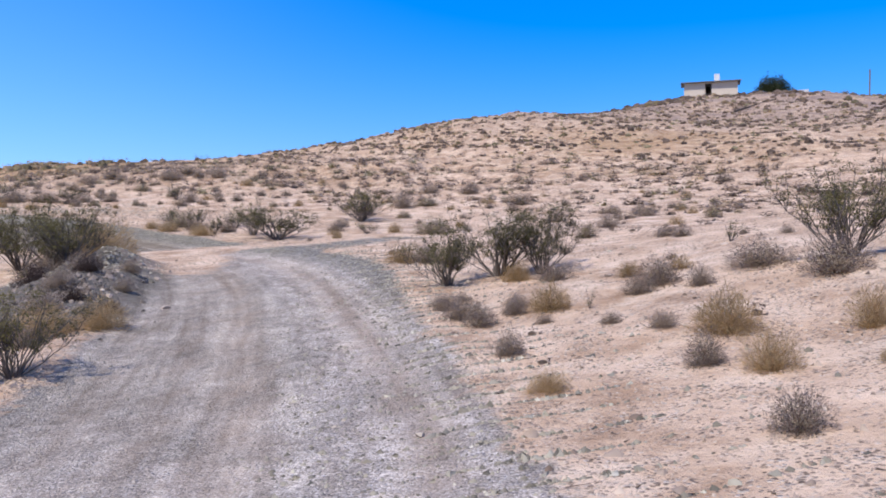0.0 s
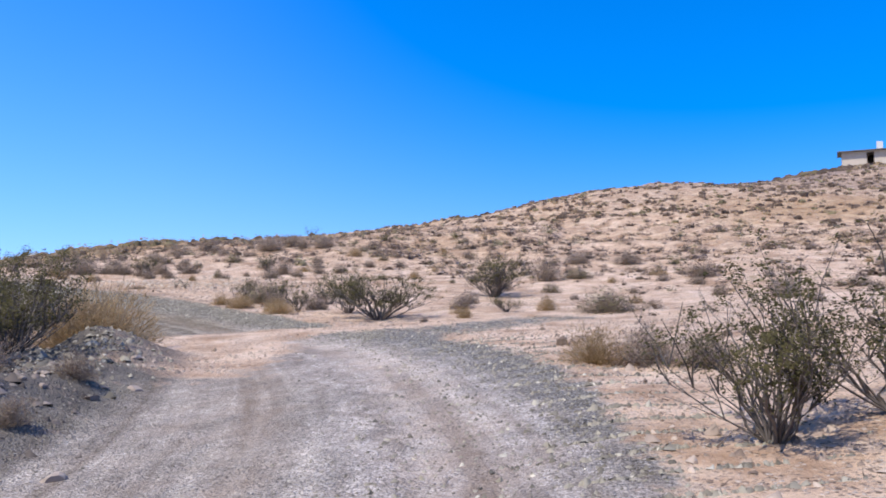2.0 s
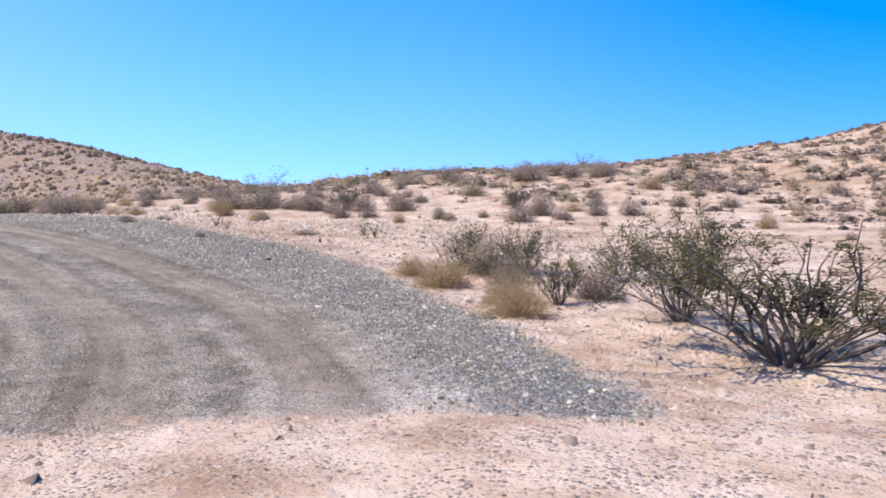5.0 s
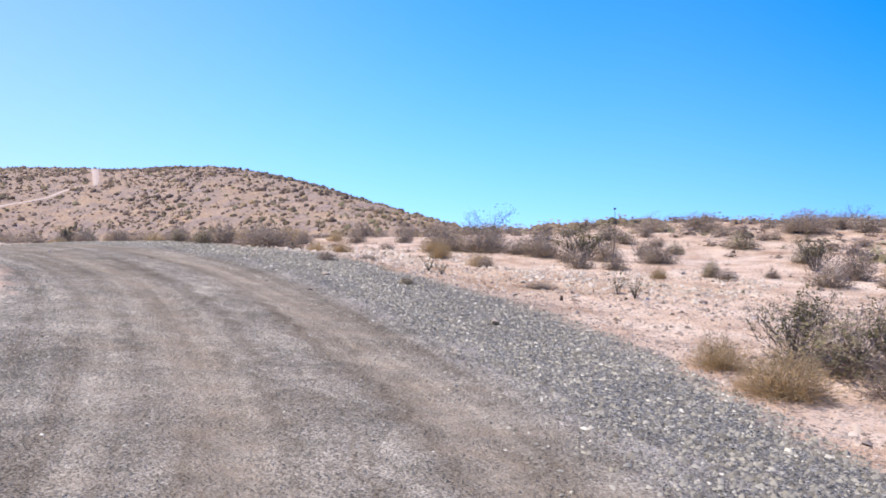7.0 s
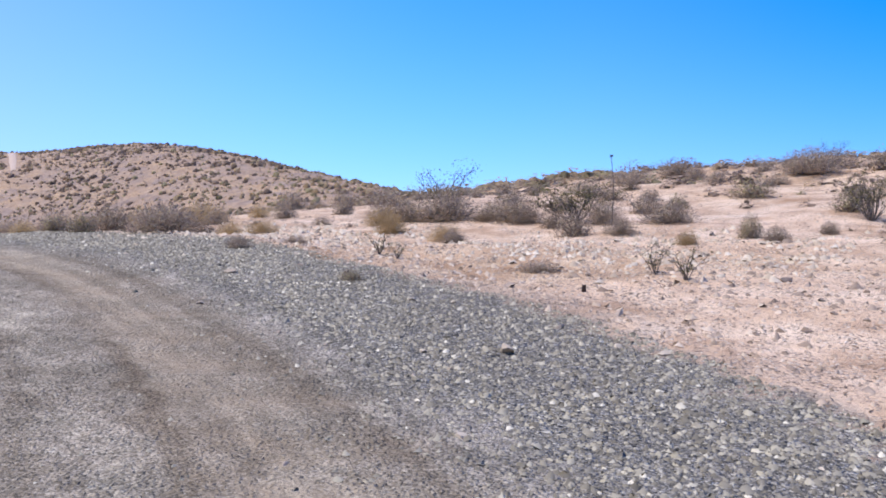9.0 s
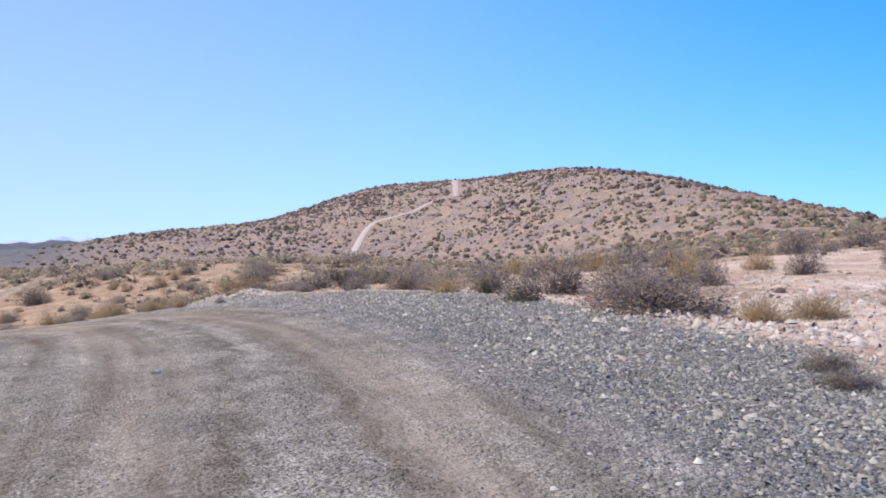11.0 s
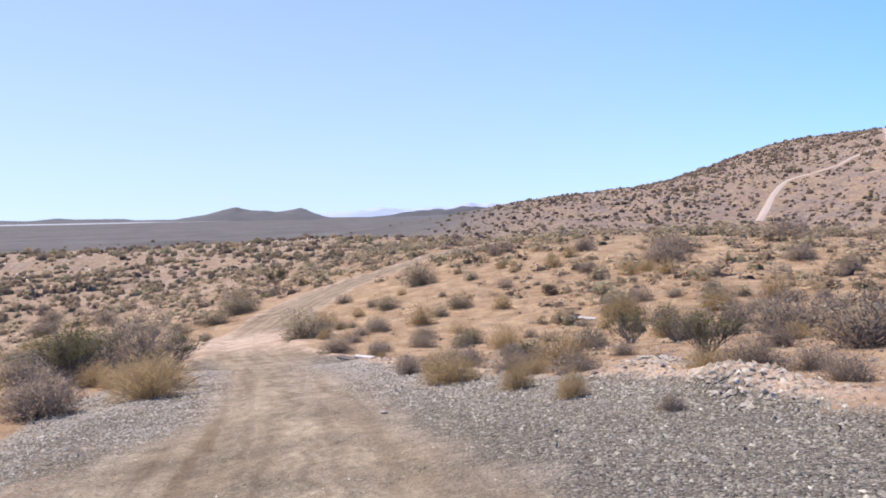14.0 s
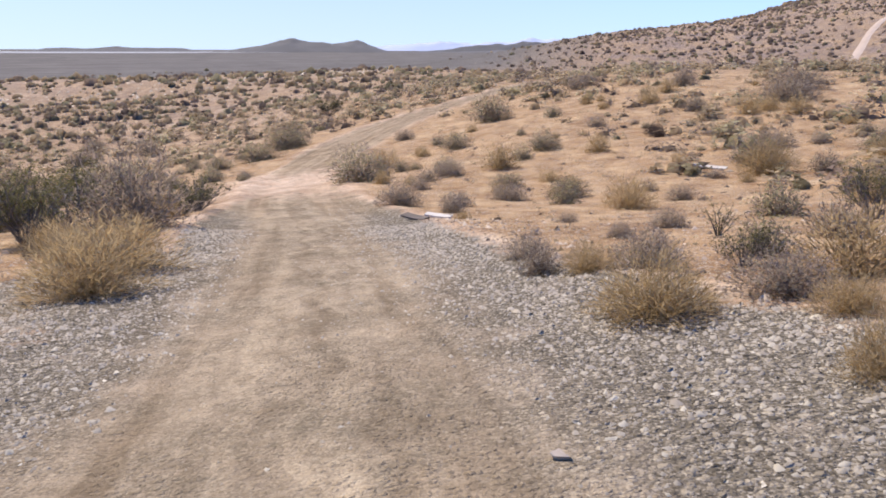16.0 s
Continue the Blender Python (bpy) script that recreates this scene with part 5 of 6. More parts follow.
def plant_scrub():
    def near_path(x, y):
        return np.sqrt(np.min([(x - px) ** 2 + (y - py) ** 2 for px, py, _ in curve_points(ROAD[:18], 4.0)], axis=0))

    def patch(x, y):
        return 0.68 + 0.75 * value_noise(x / 9, y / 9, 31) + 0.5 * value_noise(x / 3.1, y / 3.1, 33)

    # low tufts close by
    x, y, rng = scatter(1, 9500, (-75, 25, -6, 62), lambda x, y: clear_of(x, y) * np.clip(patch(x, y) * 0.35, 0, 1) * (near_path(x, y) < 38))
    w = np.minimum(rng.gamma(3.0, 0.07, len(x)) + 0.1, 0.5)
    scrub_stuff("low_tufts", "small dry grey-brown tufts scattered over the sand", x, y, w, w * rng.uniform(0.4, 0.8, len(x)), rng, 18, 0.095, MAT_SCRUB)
    # dry grass between the shrubs where the road drops to the west
    x, y, rng = scatter(7, 9000, (-85, -28, 8, 58), lambda x, y: clear_of(x, y) * np.clip(0.5 + patch(x, y) * 0.4, 0, 1) * (near_path(x, y) < 20) * smooth(-x, 28, 38) * 0.6)
    w = np.minimum(rng.gamma(3.0, 0.06, len(x)) + 0.08, 0.42)
    scrub_stuff("grass_tufts", "small straw-coloured tufts of dry grass on reddish sand", x, y, w, w * rng.uniform(0.45, 0.8, len(x)), rng, 16, 0.1, MAT_SCRUB_STRAW, 1, 4, 0.4)
    # shrubs on the middle ground, the near slopes and, with thinner detail, the far hillsides
    kinds = (("scrub", 2, MAT_SCRUB, 0.70, "grey-brown shrubs dotted over the slopes"),
             ("straw_scrub", 3, MAT_SCRUB_STRAW, 0.17, "straw-coloured dry shrubs dotted over the slopes"),
             ("green_scrub", 4, MAT_SCRUB_GREEN, 0.15, "dull olive shrubs dotted over the slopes"))
    rings = (("near_", 0, 4, 46, 36000, 34, 0.105, 2, 5), ("slope_", 46, 0, 122, 76000, 7, 0.125, 2, 5), ("far_", 118, 0, 999, 100000, 1, 0.2, 2, 4))
    for zone, inner, lead, outer, tries, detail, size, rows, segs in rings:
        for name, seed, mat, share, label in kinds:
            def likely(x, y):
                r = np.hypot(x + 22, y - 30)
                near = near_path(x, y)
                west = smooth(-x, 30, 42) * (1 - smooth(-x, 150, 190))
                ok = np.clip(patch(x, y), 0, 1) * share * (1 + (1.9 if 'straw' in name else 0.7 if 'green' in name else -0.72) * west)
                ok = ok * (1 + 0.8 * np.exp(-((x + 6) / 24) ** 2 - ((y - 62) / 17) ** 2))
                if zone == "far_":
                    ok = ok * np.clip(1 + 1.3 * value_noise(x / 11, y / 11, 83), 0.2, 2.2)
                    for line in (TRAIL, TRAIL_UP):
                        tl, th = beside(x, y, line, 3.0)
                        ok = ok * (np.abs(tl) > th * 1.6 + 1.0)
                    return ok * (r > 118) * (x + y * 0.2 < 130) * (1 - 0.97 * smooth(-x, 150, 220) * (1 - smooth(y - (-x - 200) * 0.15, 12, 70)))
                ok = ok * clear_of(x, y) * (r < 122)
                if zone == "near_":
                    return ok * smooth(near + lead * smooth(-x, 34, 44), 12, 20) * (near > 11) * (near < outer) * (1 - 0.2 * west)
                return ok * (near >= inner)
            area = {"near_": (-135, 60, -55, 90), "slope_": (-145, 100, -92, 152), "far_": (-420, 110, -150, 260)}[zone]
            x, y, rng = scatter(seed + len(zone), tries, area, likely)
            big = 0.72 + 0.42 * smooth(-x, 25, 45)
            w = (rng.gamma(3.5, 0.21, len(x)) + 0.2).clip(0, 1.7) * big if zone != "far_" else (rng.gamma(2.4, 0.3, len(x)) + 0.3).clip(0, 2.6)
            scrub_stuff(zone + name, label if zone != "far_" else label.replace("dotted over the slopes", "on the far hillside"),
                        x, y, w, w * rng.uniform(0.3, 0.5, len(x)) * (1 + 0.3 * smooth(-x, 25, 45)), rng, detail, size, mat, rows, segs, 0.45 if zone == "near_" else 0.72 if zone == "slope_" else 0.88)


plant_scrub()

# ---- stones ----
def stone_mesh(seed, rough=0.28):
    """A broken, faceted stone about 1 across, flattish, sitting on z = 0."""
    rng = random.Random(seed)
    bm = bmesh.new()
    bmesh.ops.create_icosphere(bm, subdivisions=2, radius=0.5)
    for _ in range(11):
        d = Vector((rng.gauss(0, 1), rng.gauss(0, 1), rng.gauss(0, 0.8))).normalized()
        cut = rng.uniform(0.15, 0.36)
        for v in bm.verts:
            over = v.co.dot(d) - cut
            if over > 0:
                v.co -= d * over
    for v in bm.verts:
        v.co *= 1 + rng.uniform(-0.025, 0.025)
        v.co.z = max(v.co.z * 0.55, -0.14) + 0.12
    bmesh.ops.remove_doubles(bm, verts=bm.verts, dist=0.02)
    me = bpy.data.meshes.new("stone")
    bm.to_mesh(me)
    bm.free()
    return me


ROCKS_PALE, ROCKS_DUN = [stone_mesh(60 + i) for i in range(5)], [stone_mesh(80 + i) for i in range(5)]
for me in ROCKS_PALE:
    me.materials.append(MAT_PALE)
MAT_ROCK_DUN = varied("dun_rock", (0.20, 0.15, 0.11), (0.46, 0.37, 0.29), per='object')
for me in ROCKS_DUN:
    me.materials.append(MAT_ROCK_DUN)
rock_rng = random.Random(5)


def rock(x, y, size, pale=True, label="", group="rocks by the road", sink=0.06):
    me = rock_rng.choice(ROCKS_PALE if pale else ROCKS_DUN)
    ob = new("rock", me)
    s = size * rock_rng.uniform(0.85, 1.15)
    ob.matrix_world = pose(x, y, height(x, y) - sink * size, 0, 0, rock_rng.uniform(0, 360)) @ Matrix.Diagonal((s, s * rock_rng.uniform(0.65, 1), s * rock_rng.uniform(0.7, 1), 1))
    return tagged(ob, label or ("pale broken stone lying on grey gravel" if pale else "brown broken stone lying on sand"), "rock", group)


# single stones that stand out along the road
rock(-15.1, 34.9, 0.30, True, "large pale flat stone on dark grey gravel")
rock(-15.6, 34.5, 0.13)
rock(-14.3, 33.2, 0.14)
rock(-15.2, 35.9, 0.2)
rock(-14.5, 35.6, 0.15)
rock(-18.4, 34.6, 0.16)
rock(-19.6, 35.9, 0.2)
rock(-17.0, 36.1, 0.17)
rock(-13.0, 38.1, 0.24, False)
rock(-14.8, 32.4, 0.09, False)
rock(-14.2, 39.1, 0.3, False, "dark brown stone on bare pale sand")
rock(-0.2, 6.4, 0.16)
rock(0.5, 8.4, 0.18, False)
rock(-55, 30.5, 0.4)
rock(-105.1, 46, 0.70, True, "white stone lying among shrubs on the slope", "white stones")
rock(-59.5, 38.8, 0.27, True, "white stone lying among shrubs on the slope", "white stones")
rock(-59.2, 39, 0.30, True, "white stone lying among shrubs on the slope", "white stones")
rock(-38.3, 33.4, 0.14, False)
for _ in range(62):
    line = curve_points(ROAD, 1.0)
    k = rock_rng.randrange(8, 62)
    a = (line[k + 1] - line[k])[:2]
    a /= np.hypot(*a)
    off = line[k][2] * rock_rng.uniform(0.25, 1.45)
    rock(line[k][0] + a[1] * off + rock_rng.uniform(-0.5, 0.5), line[k][1] - a[0] * off + rock_rng.uniform(-0.5, 0.5), rock_rng.uniform(0.04, 0.095), rock_rng.random() < 0.55)
# broken stones on the spoil mound by the shoulder
for _ in range(58):
    t = rock_rng.random()
    rock(-6.7 - 2.3 * t + rock_rng.gauss(0, 0.75), 13.4 + 9.0 * t + rock_rng.gauss(0, 0.5), rock_rng.uniform(0.08, 0.28), rock_rng.random() < 0.1, group="stones on the mound")
# stones strewn over the bare sand inside the bend
for _ in range(45):
    x = rock_rng.uniform(-25, -8)
    rock(x, 38.4 + 0.16 * (x + 17) + rock_rng.gauss(0, 1.5), rock_rng.uniform(0.05, 0.17), rock_rng.random() < 0.25, group="stones on the sand")
# two low heaps of pale broken stone on the right bank where the road drops away
HEAPS = [(-39.1, 36.55), (-37.2, 36.95)]
for i in range(110):
    hx, hy = HEAPS[i % 2]
    rock(hx + rock_rng.gauss(0, 0.42), hy + rock_rng.gauss(0, 0.2), rock_rng.uniform(0.05, 0.15), True, "pale broken stone in a low heap beside the road", "heap of stones")


def gravel_stuff(name, label, x, y, size, rng, mat):
    """Loose stones, each a broken wedge bedded in the ground."""
    n = len(x)
    base = np.array([(0.9, -0.7, -0.3), (0.8, 0.75, -0.3), (-0.85, 0.7, -0.3), (-0.9, -0.65, -0.3), (0.4, 0.1, 0.6), (-0.35, -0.1, 0.5)], float)
    faces = np.array([(0, 1, 4), (1, 2, 5), (1, 5, 4), (2, 3, 5), (3, 0, 4), (3, 4, 5)])
    v = base[None] * rng.uniform(0.65, 1.3, (n, 6, 1)) + rng.normal(0, 0.17, (n, 6, 3))
    a, tip = rng.uniform(0, 6.28, n), rng.uniform(-0.4, 0.4, n)
    c, s, ct, st = np.cos(a)[:, None], np.sin(a)[:, None], np.cos(tip)[:, None], np.sin(tip)[:, None]
    vx, vz = v[..., 0] * ct - v[..., 2] * st, v[..., 0] * st + v[..., 2] * ct
    vx, vy = vx * c - v[..., 1] * s, vx * s + v[..., 1] * c
    z = ground_at(x, y)
    co = np.stack([x[:, None] + vx * size[:, None], y[:, None] + vy * size[:, None], z[:, None] + (vz + 0.08) * size[:, None]], -1)
    me = mesh_of(name, co.reshape(-1, 3), (faces[None] + (np.arange(n) * 6)[:, None, None]).reshape(-1, 3), dust=np.repeat(0.12 + 0.5 * smooth(-x, 33, 42), 6))
    me.materials.append(mat)
    return tagged(new(name, me), label, "gravel", kind="stuff")


def lay_gravel():
    def near_drive(x, y):
        return np.sqrt(np.min([(x - px) ** 2 + (y - py) ** 2 for px, py, _ in curve_points([(a, b, 0) for a, b in DRIVE[1:15]], 1.5)], axis=0))

    def on_road(x, y):
        lat, half, gravel, rut = land_masks(x, y)
        return (gravel > 0.3) * np.clip(0.3 + 0.9 * smooth(lat / half, -0.1, 0.5) + 0.5 * smooth(-lat / half, 0.6, 0.9) - 0.5 * rut, 0.03, 1)

    def shoulder(x, y):
        lat, half, gravel, _ = land_masks(x, y)
        return (gravel > 0.35) * COARSE[0] * np.maximum(smooth(lat / half, 0.1, 0.45), smooth(-lat / half, 0.25, 0.5) * smooth(-x, 34, 38)) * np.clip(0.75 + 0.9 * value_noise(x / 1.1, y / 1.1, 43), 0.1, 1)

    def on_sand(x, y):
        lat, half, gravel, rut = land_masks(x, y)
        return (gravel < 0.4) * np.clip(0.26 + 0.9 * value_noise(x / 2.3, y / 2.3, 41) + 0.6 * np.exp(-((np.abs(lat) - half) / 1.2) ** 2) + 0.35 * np.exp(-((y - 38.5) / 4) ** 2 - ((x + 17) / 9) ** 2), 0, 1) * (near_drive(x, y) < 13)

    x, y, rng = scatter(21, 225000, (-58, 2, 0, 40), lambda x, y: on_road(x, y) * (near_drive(x, y) < 7) * (1 - 0.9 * smooth(-x, 40, 57)))
    lat, half, _, _ = land_masks(x, y)
    size = np.minimum(np.exp(rng.normal(math.log(0.017), 0.4, len(x))), 0.036) * (0.6 + 0.4 * smooth(lat / half, -0.1, 0.5)) * (1 - 0.25 * smooth(-x, 24, 36))
    gravel_stuff("road_gravel", "loose grey and white gravel on the dirt road", x, y, size, rng, MAT_STONE)
    x, y, rng = scatter(22, 130000, (-50, 10, 0, 48), on_sand)
    gravel_stuff("sand_pebbles", "brown and pale pebbles strewn on the sand", x, y, np.exp(rng.normal(math.log(0.02), 0.5, len(x))), rng, MAT_DUN)
    # chips thrown off the road on to its right edge
    line = curve_points(ROAD[:6], 0.5)
    rng = np.random.default_rng(25)
    k = rng.integers(2, len(line) - 2, 7000)
    d = line[k + 1, :2] - line[k, :2]
    d /= np.linalg.norm(d, axis=1)[:, None]
    off = line[k, 2] * rng.uniform(0.7, 1.1, 7000) + rng.exponential(0.6, 7000)
    gravel_stuff("edge_chips", "grey and pale stone chips along the edge of the road", line[k, 0] + d[:, 1] * off, line[k, 1] - d[:, 0] * off, np.minimum(np.exp(rng.normal(math.log(0.021), 0.4, 7000)), 0.05), rng, MAT_STONE)
    # pale outcrops along the brow where the western slope falls to the plain
    rng = np.random.default_rng(26)
    brow = curve_points([(-134, -34, 0), (-143, -19, 0), (-148, -8, 0), (-152, 2, 0), (-168, 8, 0)], 1.0)
    k = rng.integers(0, len(brow), 330)
    x, y = brow[k, 0] + rng.normal(0, 6, 330), brow[k, 1] + rng.normal(0, 3, 330)
    gravel_stuff("brow_stones", "pale stones along the brow of the western slope", x, y, np.exp(rng.normal(math.log(0.2), 0.3, 330)), rng, MAT_RUBBLE)
    # rubble between the larger stones of the heap, the mound and the bare sand
    rng = np.random.default_rng(24)
    k = rng.integers(0, 2, 420)
    x, y = np.array(HEAPS)[k, 0] + rng.normal(0, 0.5, 420), np.array(HEAPS)[k, 1] + rng.normal(0, 0.25, 420)
    gravel_stuff("heap_rubble", "pale rubble in a low heap beside the road", x, y, rng.uniform(0.015, 0.05, 420), rng, MAT_RUBBLE)
    t = rng.uniform(0, 1, 2600)
    x, y = -6.8 - 2.3 * t + rng.normal(0, 0.6, 2600), 13.2 + 9.4 * t + rng.normal(0, 0.5, 2600)
    size = np.minimum(np.exp(rng.normal(math.log(0.036), 0.45, 2600)), 0.11)
    for pick, mat, name, label in ((t < 0.55, MAT_SPOIL, "mound_rubble", "grey and brown rubble on the spoil mound"), (t >= 0.55, MAT_STONE, "mound_stones", "pale grey broken stone on the end of the spoil mound")):
        gravel_stuff(name, label, x[pick], y[pick], size[pick], rng, mat)
    x = rng.uniform(-27, -7, 3200)
    y = 38.4 + 0.16 * (x + 17) + rng.normal(0, 1.9, 3200)
    bare = land_masks(x, y)[2] < 0.25
    x, y = x[bare], y[bare]
    gravel_stuff("sand_rubble", "brown stones strewn over bare sand", x, y, np.minimum(np.exp(rng.normal(math.log(0.028), 0.42, len(x))), 0.07), rng, MAT_DUN)
    # yellowish broken stone weathering out of the low bank
    x = rng.uniform(-26, -14, 2600)
    y = 40.6 + 0.12 * (x + 20) + rng.normal(0, 1.05, 2600)
    lumped = value_noise(x / 1.2, y / 0.9, 45) > -0.25
    x, y = x[lumped], y[lumped]
    gravel_stuff("bank_rubble", "yellowish broken stone on a low sand bank", x, y, np.minimum(np.exp(rng.normal(math.log(0.034), 0.45, len(x))), 0.075), rng, MAT_RUBBLE)
    # coarse broken stone heaped along the right shoulder
    x, y, rng = scatter(27, 460000, (-49, -5, 22, 41), lambda x, y: shoulder(x, y) * (near_drive(x, y) < 6.5))
    gravel_stuff("shoulder_stones", "coarse grey broken stone on the road shoulder", x, y, np.minimum(np.exp(rng.normal(math.log(0.0155), 0.38, len(x))), 0.033) * (1 - 0.15 * smooth(-x, 26, 36)), rng, MAT_STONE)
    # dry twigs and bark litter
    x, y, rng = scatter(23, 60000, (-50, 10, 0, 46), on_sand)
    n = len(x)
    turn, length = rng.uniform(0, 6.28, n), rng.gamma(2.5, 0.022, n) + 0.015
    root = np.stack([x, y, ground_at(x, y) + 0.006], 1)
    tip = root + np.stack([np.cos(turn) * length, np.sin(turn) * length, 0.4 * length * rng.uniform(0, 1, n)], 1)
    side = np.stack([-np.sin(turn), np.cos(turn), 0.6 + 0 * turn], 1) * rng.uniform(0.003, 0.008, (n, 1))
    me = mesh_of("twig_litter", np.stack([root - side, root + side, tip], 1).reshape(-1, 3), np.arange(3 * n).reshape(-1, 3))
    me.materials.append(MAT_LITTER)
    tagged(new("twig_litter", me), "dry brown twigs and litter strewn on the sand", "litter", kind="stuff")


MAT_SPOIL = varied("dark_spoil", (0.05, 0.04, 0.032), (0.26, 0.21, 0.168))
MAT_RUBBLE = varied("pale_rubble", (0.30, 0.23, 0.16), (0.56, 0.47, 0.36))
MAT_LITTER = varied("dry_litter", (0.06, 0.042, 0.03), (0.24, 0.165, 0.11))
lay_gravel()

# ---- the small house on the ridge and what stands round it ----
def box(bm, x0, x1, y0, y1, z0, z1):
    m = Matrix.Translation(((x0 + x1) / 2, (y0 + y1) / 2, (z0 + z1) / 2)) @ Matrix.Diagonal((x1 - x0, y1 - y0, z1 - z0, 1))
    bmesh.ops.create_cube(bm, size=1, matrix=m)


def boxes(*dims):
    bm = bmesh.new()
    for d in dims:
        box(bm, *d)
    return bm


MAT_PLASTER = varied("tan_plaster", (0.56, 0.49, 0.39), (0.68, 0.60, 0.49), per='object', spread=1.5)
MAT_ROOF = varied("grey_roofing", (0.10, 0.10, 0.09), (0.17, 0.165, 0.15), per='object', spread=2.0)
MAT_WHITE = varied("white_paint", (0.68, 0.68, 0.66), (0.8, 0.8, 0.78), per='object', spread=4.0)
MAT_TIMBER = varied("weathered_timber", (0.085, 0.065, 0.05), (0.20, 0.16, 0.125), per='object', spread=6.0)
MAT_INSIDE = varied("dim_plaster", (0.20, 0.17, 0.14), (0.26, 0.22, 0.18), per='object', spread=2.0)


def house(x, y, turn):
    ob = thing("house", "small tan plastered house with a low grey roof on the ridge", "house", pose(x, y, height(x, y) - 0.25, 0, 0, turn))
    w, d, t, h = 5.0, 3.4, 0.2, 2.6
    # front wall pierced by one doorway
    door0, door1, top = -0.95, 0.05, 2.25
    part("wall", boxes((-w, door0, -d, -d + t, 0, h), (door1, w, -d, -d + t, 0, h), (door0, door1, -d, -d + t, top, h)), MAT_PLASTER, ob, "tan front wall with an open doorway")
    part("wall", boxes((-w, w, d - t, d, 0, h)), MAT_PLASTER, ob)
    part("wall", boxes((-w, -w + t, -d + t, d - t, 0, h)), MAT_PLASTER, ob)
    part("wall", boxes((w - t, w, -d + t, d - t, 0, h)), MAT_PLASTER, ob)
    part("floor_slab", boxes((-w + t, w - t, -d + t, d - t, 0.0, 0.3)), MAT_INSIDE, ob)
    frame_ob = part("door_frame", boxes((door0 - 0.09, door0, -d - 0.04, -d + t, 0.25, top + 0.09), (door1, door1 + 0.09, -d - 0.04, -d + t, 0.25, top + 0.09), (door0, door1, -d - 0.04, -d + t, top, top + 0.09)), MAT_TIMBER, ob)
    bm = bmesh.new()
    e, ridge, eave = 0.7, 3.1, 2.62
    prof = [(-d - e, eave), (0, ridge), (d + e, eave), (d + e, eave + 0.15), (0, ridge + 0.15), (-d - e, eave + 0.15)]
    ring = [[bm.verts.new((sx, py, pz)) for py, pz in prof] for sx in (-w - e, w + e)]
    for i in range(6):
        bm.faces.new((ring[0][i], ring[0][(i + 1) % 6], ring[1][(i + 1) % 6], ring[1][i]))
    bm.faces.new(ring[0][::-1])
    bm.faces.new(ring[1])
    bmesh.ops.recalc_face_normals(bm, faces=bm.faces)
    roof = part("roof", bm, MAT_ROOF, ob, "low grey roof with wide eaves")
    part("gable", boxes((-w, -w + t, -d * 0.6, d * 0.6, h, 2.8)), MAT_PLASTER, ob)
    part("gable", boxes((w - t, w, -d * 0.6, d * 0.6, h, 2.8)), MAT_PLASTER, ob)
    tank = part("water_tank", boxes((0.7, 1.7, -0.5, 0.5, 3.05, 4.5)), MAT_WHITE, roof, "white box-shaped tank on the roof")
    return ob


house(53.9, 167.6, -17)


def ridge_tree(x, y, width, tall):
    rng = np.random.default_rng(77)
    ob = thing("tree", "dense rounded dark-green tree beside the house", "tree", pose(x, y, height(x, y) - 0.1))
    k = 5
    t = np.linspace(0, 1, k)
    n = 8
    az = rng.uniform(0, 6.28, n)
    p = np.stack([np.cos(az)[:, None] * width * 0.3 * t, np.sin(az)[:, None] * width * 0.3 * t, tall * 0.75 * t[None].repeat(n, 0)], -1)
    part("trunk", mesh_of("trunk", *tubes(p, (0.14 * (1 - 0.7 * t))[None].repeat(n, 0), 5)), MAT_BARK, ob)
    c = dome_points(rng, 4600, 0.0, 0.35, 6) * [width * 1.15, width * 1.15, tall * 1.08]
    c[:, 2] = np.maximum(c[:, 2], 0.3)
    part("crown", mesh_of("crown", *leaves(rng, c, 0.16)), MAT_TREE, ob)


MAT_TREE = leafy("tree_leaf", (0.03, 0.042, 0.018), (0.10, 0.11, 0.05))
ridge_tree(65.0, 164.2, 6.8, 4.3)
burrobush(76.4, 158.8, 2.6, 1.6)


def post(x, y, tall, thick, label, lean=0.0):
    ob = thing("post", label, "post", pose(x, y, height(x, y) - 0.2, 0, lean, 20), "posts on the ridge")
    bm = bmesh.new()
    bmesh.ops.create_cone(bm, cap_ends=True, segments=10, radius1=thick, radius2=thick * 0.85, depth=tall, matrix=Matrix.Translation((0, 0, tall / 2)))
    part("shaft", bm, MAT_TIMBER, ob)
    bm = bmesh.new()
    bmesh.ops.create_cone(bm, cap_ends=True, segments=10, radius1=thick * 0.9, radius2=thick * 0.5, depth=0.12, matrix=Matrix.Translation((0, 0, tall + 0.05)))
    part("cap", bm, MAT_TIMBER, ob)


post(80.1, 156.9, 5.9, 0.14, "tall dark timber pole on the ridge")
post(81.4, 156.4, 1.6, 0.12, "short dark fence post on the ridge")
post(82.4, 155.9, 1.4, 0.12, "short dark fence post on the ridge")
post(83.6, 155.3, 1.5, 0.12, "short dark fence post on the ridge")


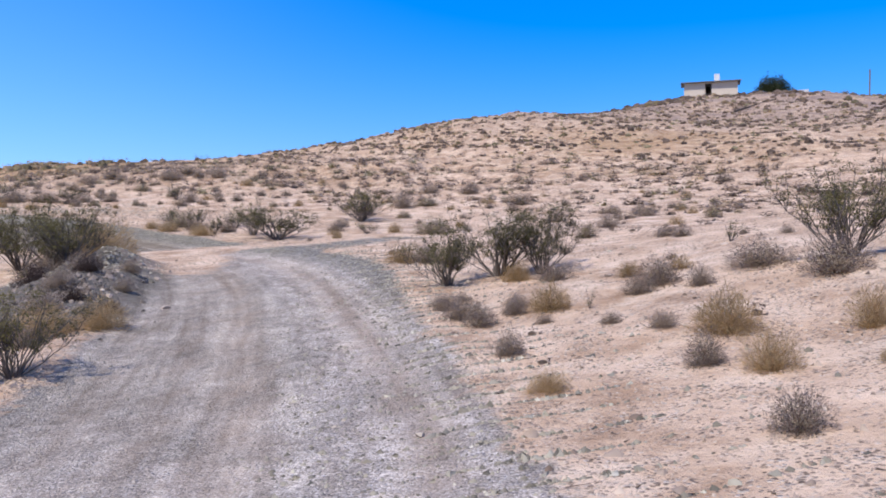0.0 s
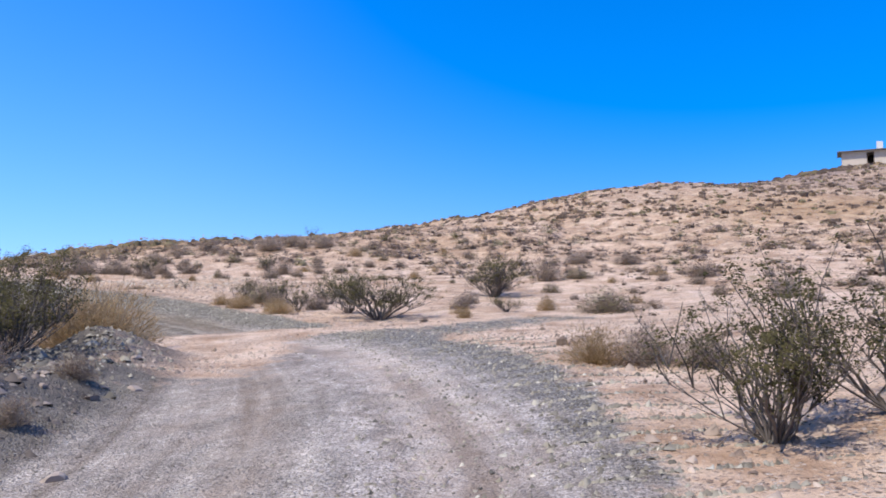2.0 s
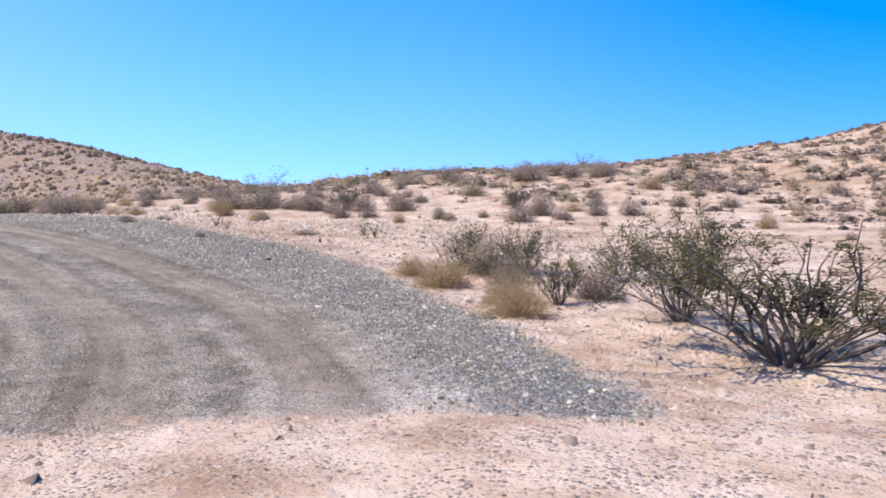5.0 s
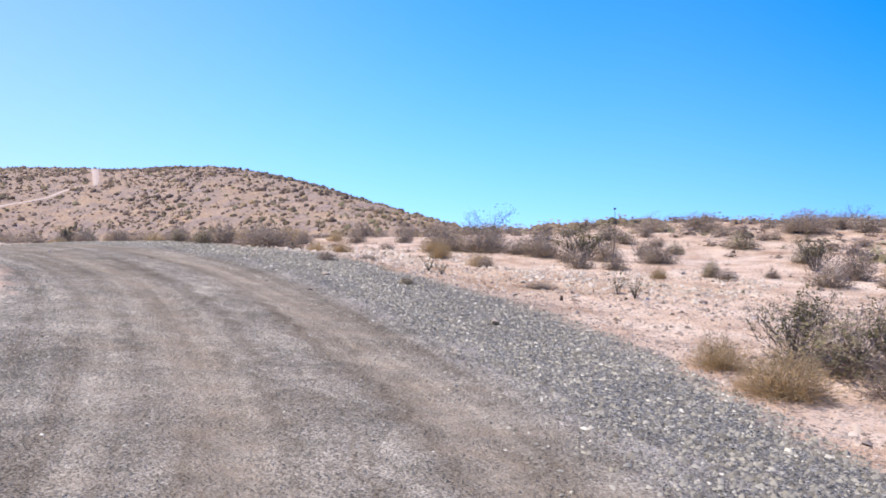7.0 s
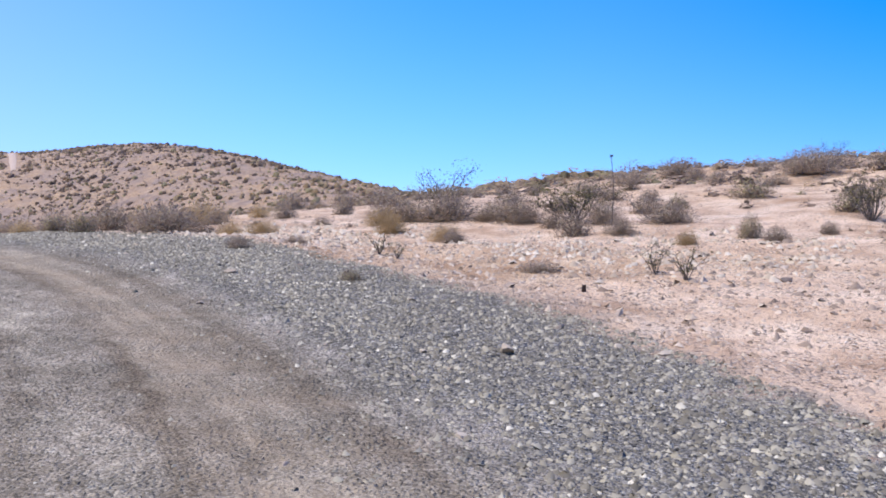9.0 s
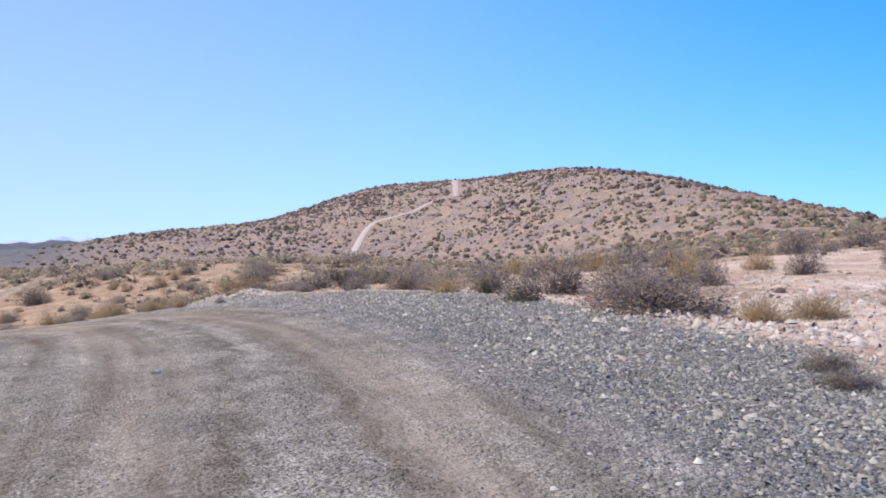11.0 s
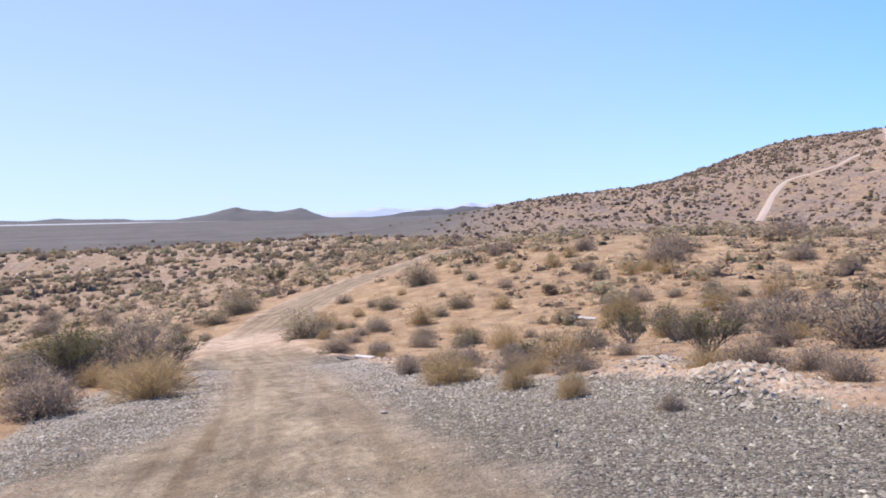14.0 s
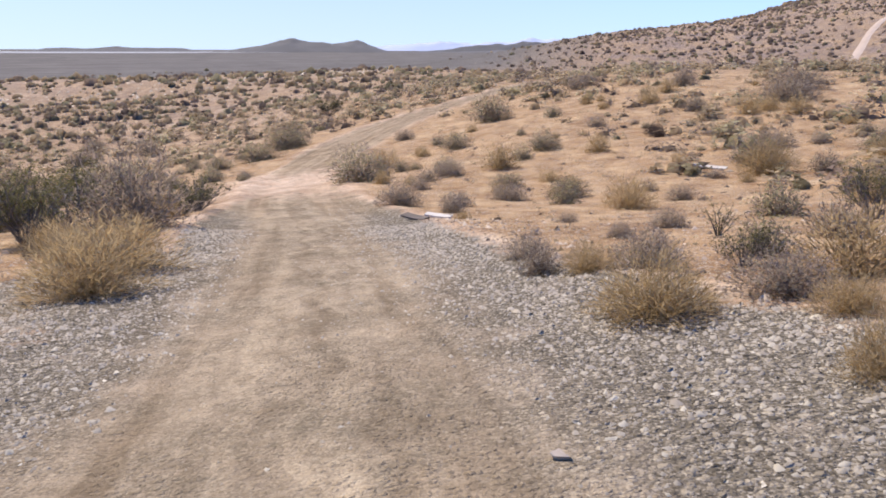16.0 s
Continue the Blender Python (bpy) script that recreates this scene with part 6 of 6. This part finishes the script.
def white_crate(x, y, w, h):
    ob = thing("crate", "white weathered box standing on the ridge", "box", pose(x, y, height(x, y) - 0.1, 0, 0, -15), "white boxes")
    bm = boxes((-w / 2, w / 2, -0.6, 0.6, 0, h))
    bmesh.ops.bevel(bm, geom=bm.edges[:], offset=0.05, segments=2, affect='EDGES')
    part("body", bm, MAT_WHITE, ob)
    part("lid", boxes((-w / 2 - 0.05, w / 2 + 0.05, -0.65, 0.65, h, h + 0.08)), MAT_WHITE, ob)


white_crate(67.9, 162.2, 1.4, 0.8)
white_crate(69.6, 161.4, 1.9, 1.0)


def berm_line(x0, y0, x1, y1):
    """Long dark staked timbers standing in for a berm, low on the slope under the house."""
    d = Vector((x1 - x0, y1 - y0, 0))
    turn = math.degrees(math.atan2(d.y, d.x))
    za, zb = height(x0, y0), height(x1, y1)
    m = pose(x0, y0, za - 0.15, 0, 0, turn) @ pose(0, 0, 0, 0, -math.degrees(math.atan2(zb - za, d.length)))
    ob = thing("berm_timbers", "low dark berm line across the slope, built of timbers", "wall", m)
    for i in range(2):
        part("timber", boxes((0, d.length, -0.1, 0.1, 0.2 * i, 0.2 * i + 0.19)), MAT_TIMBER, ob)
    for i in range(5):
        part("stake", boxes((d.length * i / 4 - 0.06, d.length * i / 4 + 0.06, -0.22, -0.105, -0.3, 0.5)), MAT_TIMBER, ob)


berm_line(42.3, 120.8, 51.3, 128.6)


# ---- dead wood and litter near the road ----
MAT_BLEACHED = varied("bleached_wood", (0.36, 0.30, 0.24), (0.62, 0.55, 0.46), per='object', spread=5.0)


def dead_branch(name, label, x, y, z, turn, length, thick, mat, twigs, seed, rise=0.25):
    rng = np.random.default_rng(seed)
    ob = thing(name, label, "branch", pose(x, y, z, 0, 0, turn))
    t = np.linspace(0, 1, 7)
    p = np.stack([length * t, 0.12 * length * np.sin(2.6 * t), thick * 0.6 + rise * length * t ** 2], -1)[None]
    part("limb", mesh_of("limb", *tubes(np.stack([p[..., 2] * 0, p[..., 1], p[..., 2]], -1) + [0, 0, 0] + np.stack([p[..., 0], 0 * t[None], 0 * t[None]], -1), (thick * (1 - 0.75 * t))[None], 6)), mat, ob)
    for i in range(twigs):
        a = p[0, 2 + i % 5]
        q = np.linspace(0, 1, 4)[:, None]
        tip = a + rng.normal(0, 1, 3) * [0.2, 0.25, 0.1] * length + [0.1 * length, 0, 0.18 * length]
        tip[2] = max(tip[2], 0.02)
        path = a + (tip - a) * q + rng.normal(0, 0.015, (4, 3)) * length * q * (1 - q) * 4
        part("twig", mesh_of("twig", *tubes(path[None], (thick * 0.35 * (1 - 0.7 * q[:, 0]))[None], 4)), mat, ob)
    return ob


dead_branch("dead_branch", "pale bleached branch lying at the edge of the road", -33.7, 38.9, height(-33.7, 38.9), 60, 0.9, 0.035, MAT_BLEACHED, 3, 2, 0.35)
dead_branch("dead_branch", "long dead grey branch leaning from a shrub", -17.6, 44.3, height(-17.6, 44.3), 150, 1.2, 0.022, MAT_BARK, 5, 4, 0.5)


def stump(x, y):
    ob = thing("stump", "short dark broken wooden stake in pale sand", "stake", pose(x, y, height(x, y) - 0.05, 6, 4, 30))
    bm = bmesh.new()
    bmesh.ops.create_cone(bm, cap_ends=True, segments=9, radius1=0.028, radius2=0.022, depth=0.12, matrix=Matrix.Translation((0, 0, 0.06)))
    for v in bm.verts:
        if v.co.z > 0.1:
            v.co.z += 0.02 * math.sin(7 * v.co.x / 0.04)
    part("stake", bm, MAT_DARK, ob)


stump(-15.8, 37.5)


def board(x, y, w, d, turn, tilt, label, mat):
    bm = boxes((-w / 2, w / 2, -d / 2, d / 2, 0, 0.03))
    bmesh.ops.subdivide_edges(bm, edges=[e for e in bm.edges if abs(e.verts[0].co.x - e.verts[1].co.x) > w * 0.9], cuts=4)
    for v in bm.verts:
        v.co.z += 0.05 * (v.co.x / w) ** 2
    me = bpy.data.meshes.new("board")
    bm.to_mesh(me)
    bm.free()
    me.materials.append(mat)
    ob = new("board", me)
    ob.matrix_world = pose(x, y, height(x, y) + 0.03, tilt, 3, turn)
    tagged(ob, label, "board", "boards on the ground")


board(-50.3, 31.7, 0.5, 0.2, 80, 4, "pale weathered board lying on gravel", MAT_BLEACHED)
board(-50.0, 31.3, 0.5, 0.22, 60, 5, "dark weathered board lying beside a pale one", MAT_TIMBER)
board(-59.9, 38.6, 0.95, 0.3, 70, 6, "pale weathered board lying on reddish sand", MAT_BLEACHED)
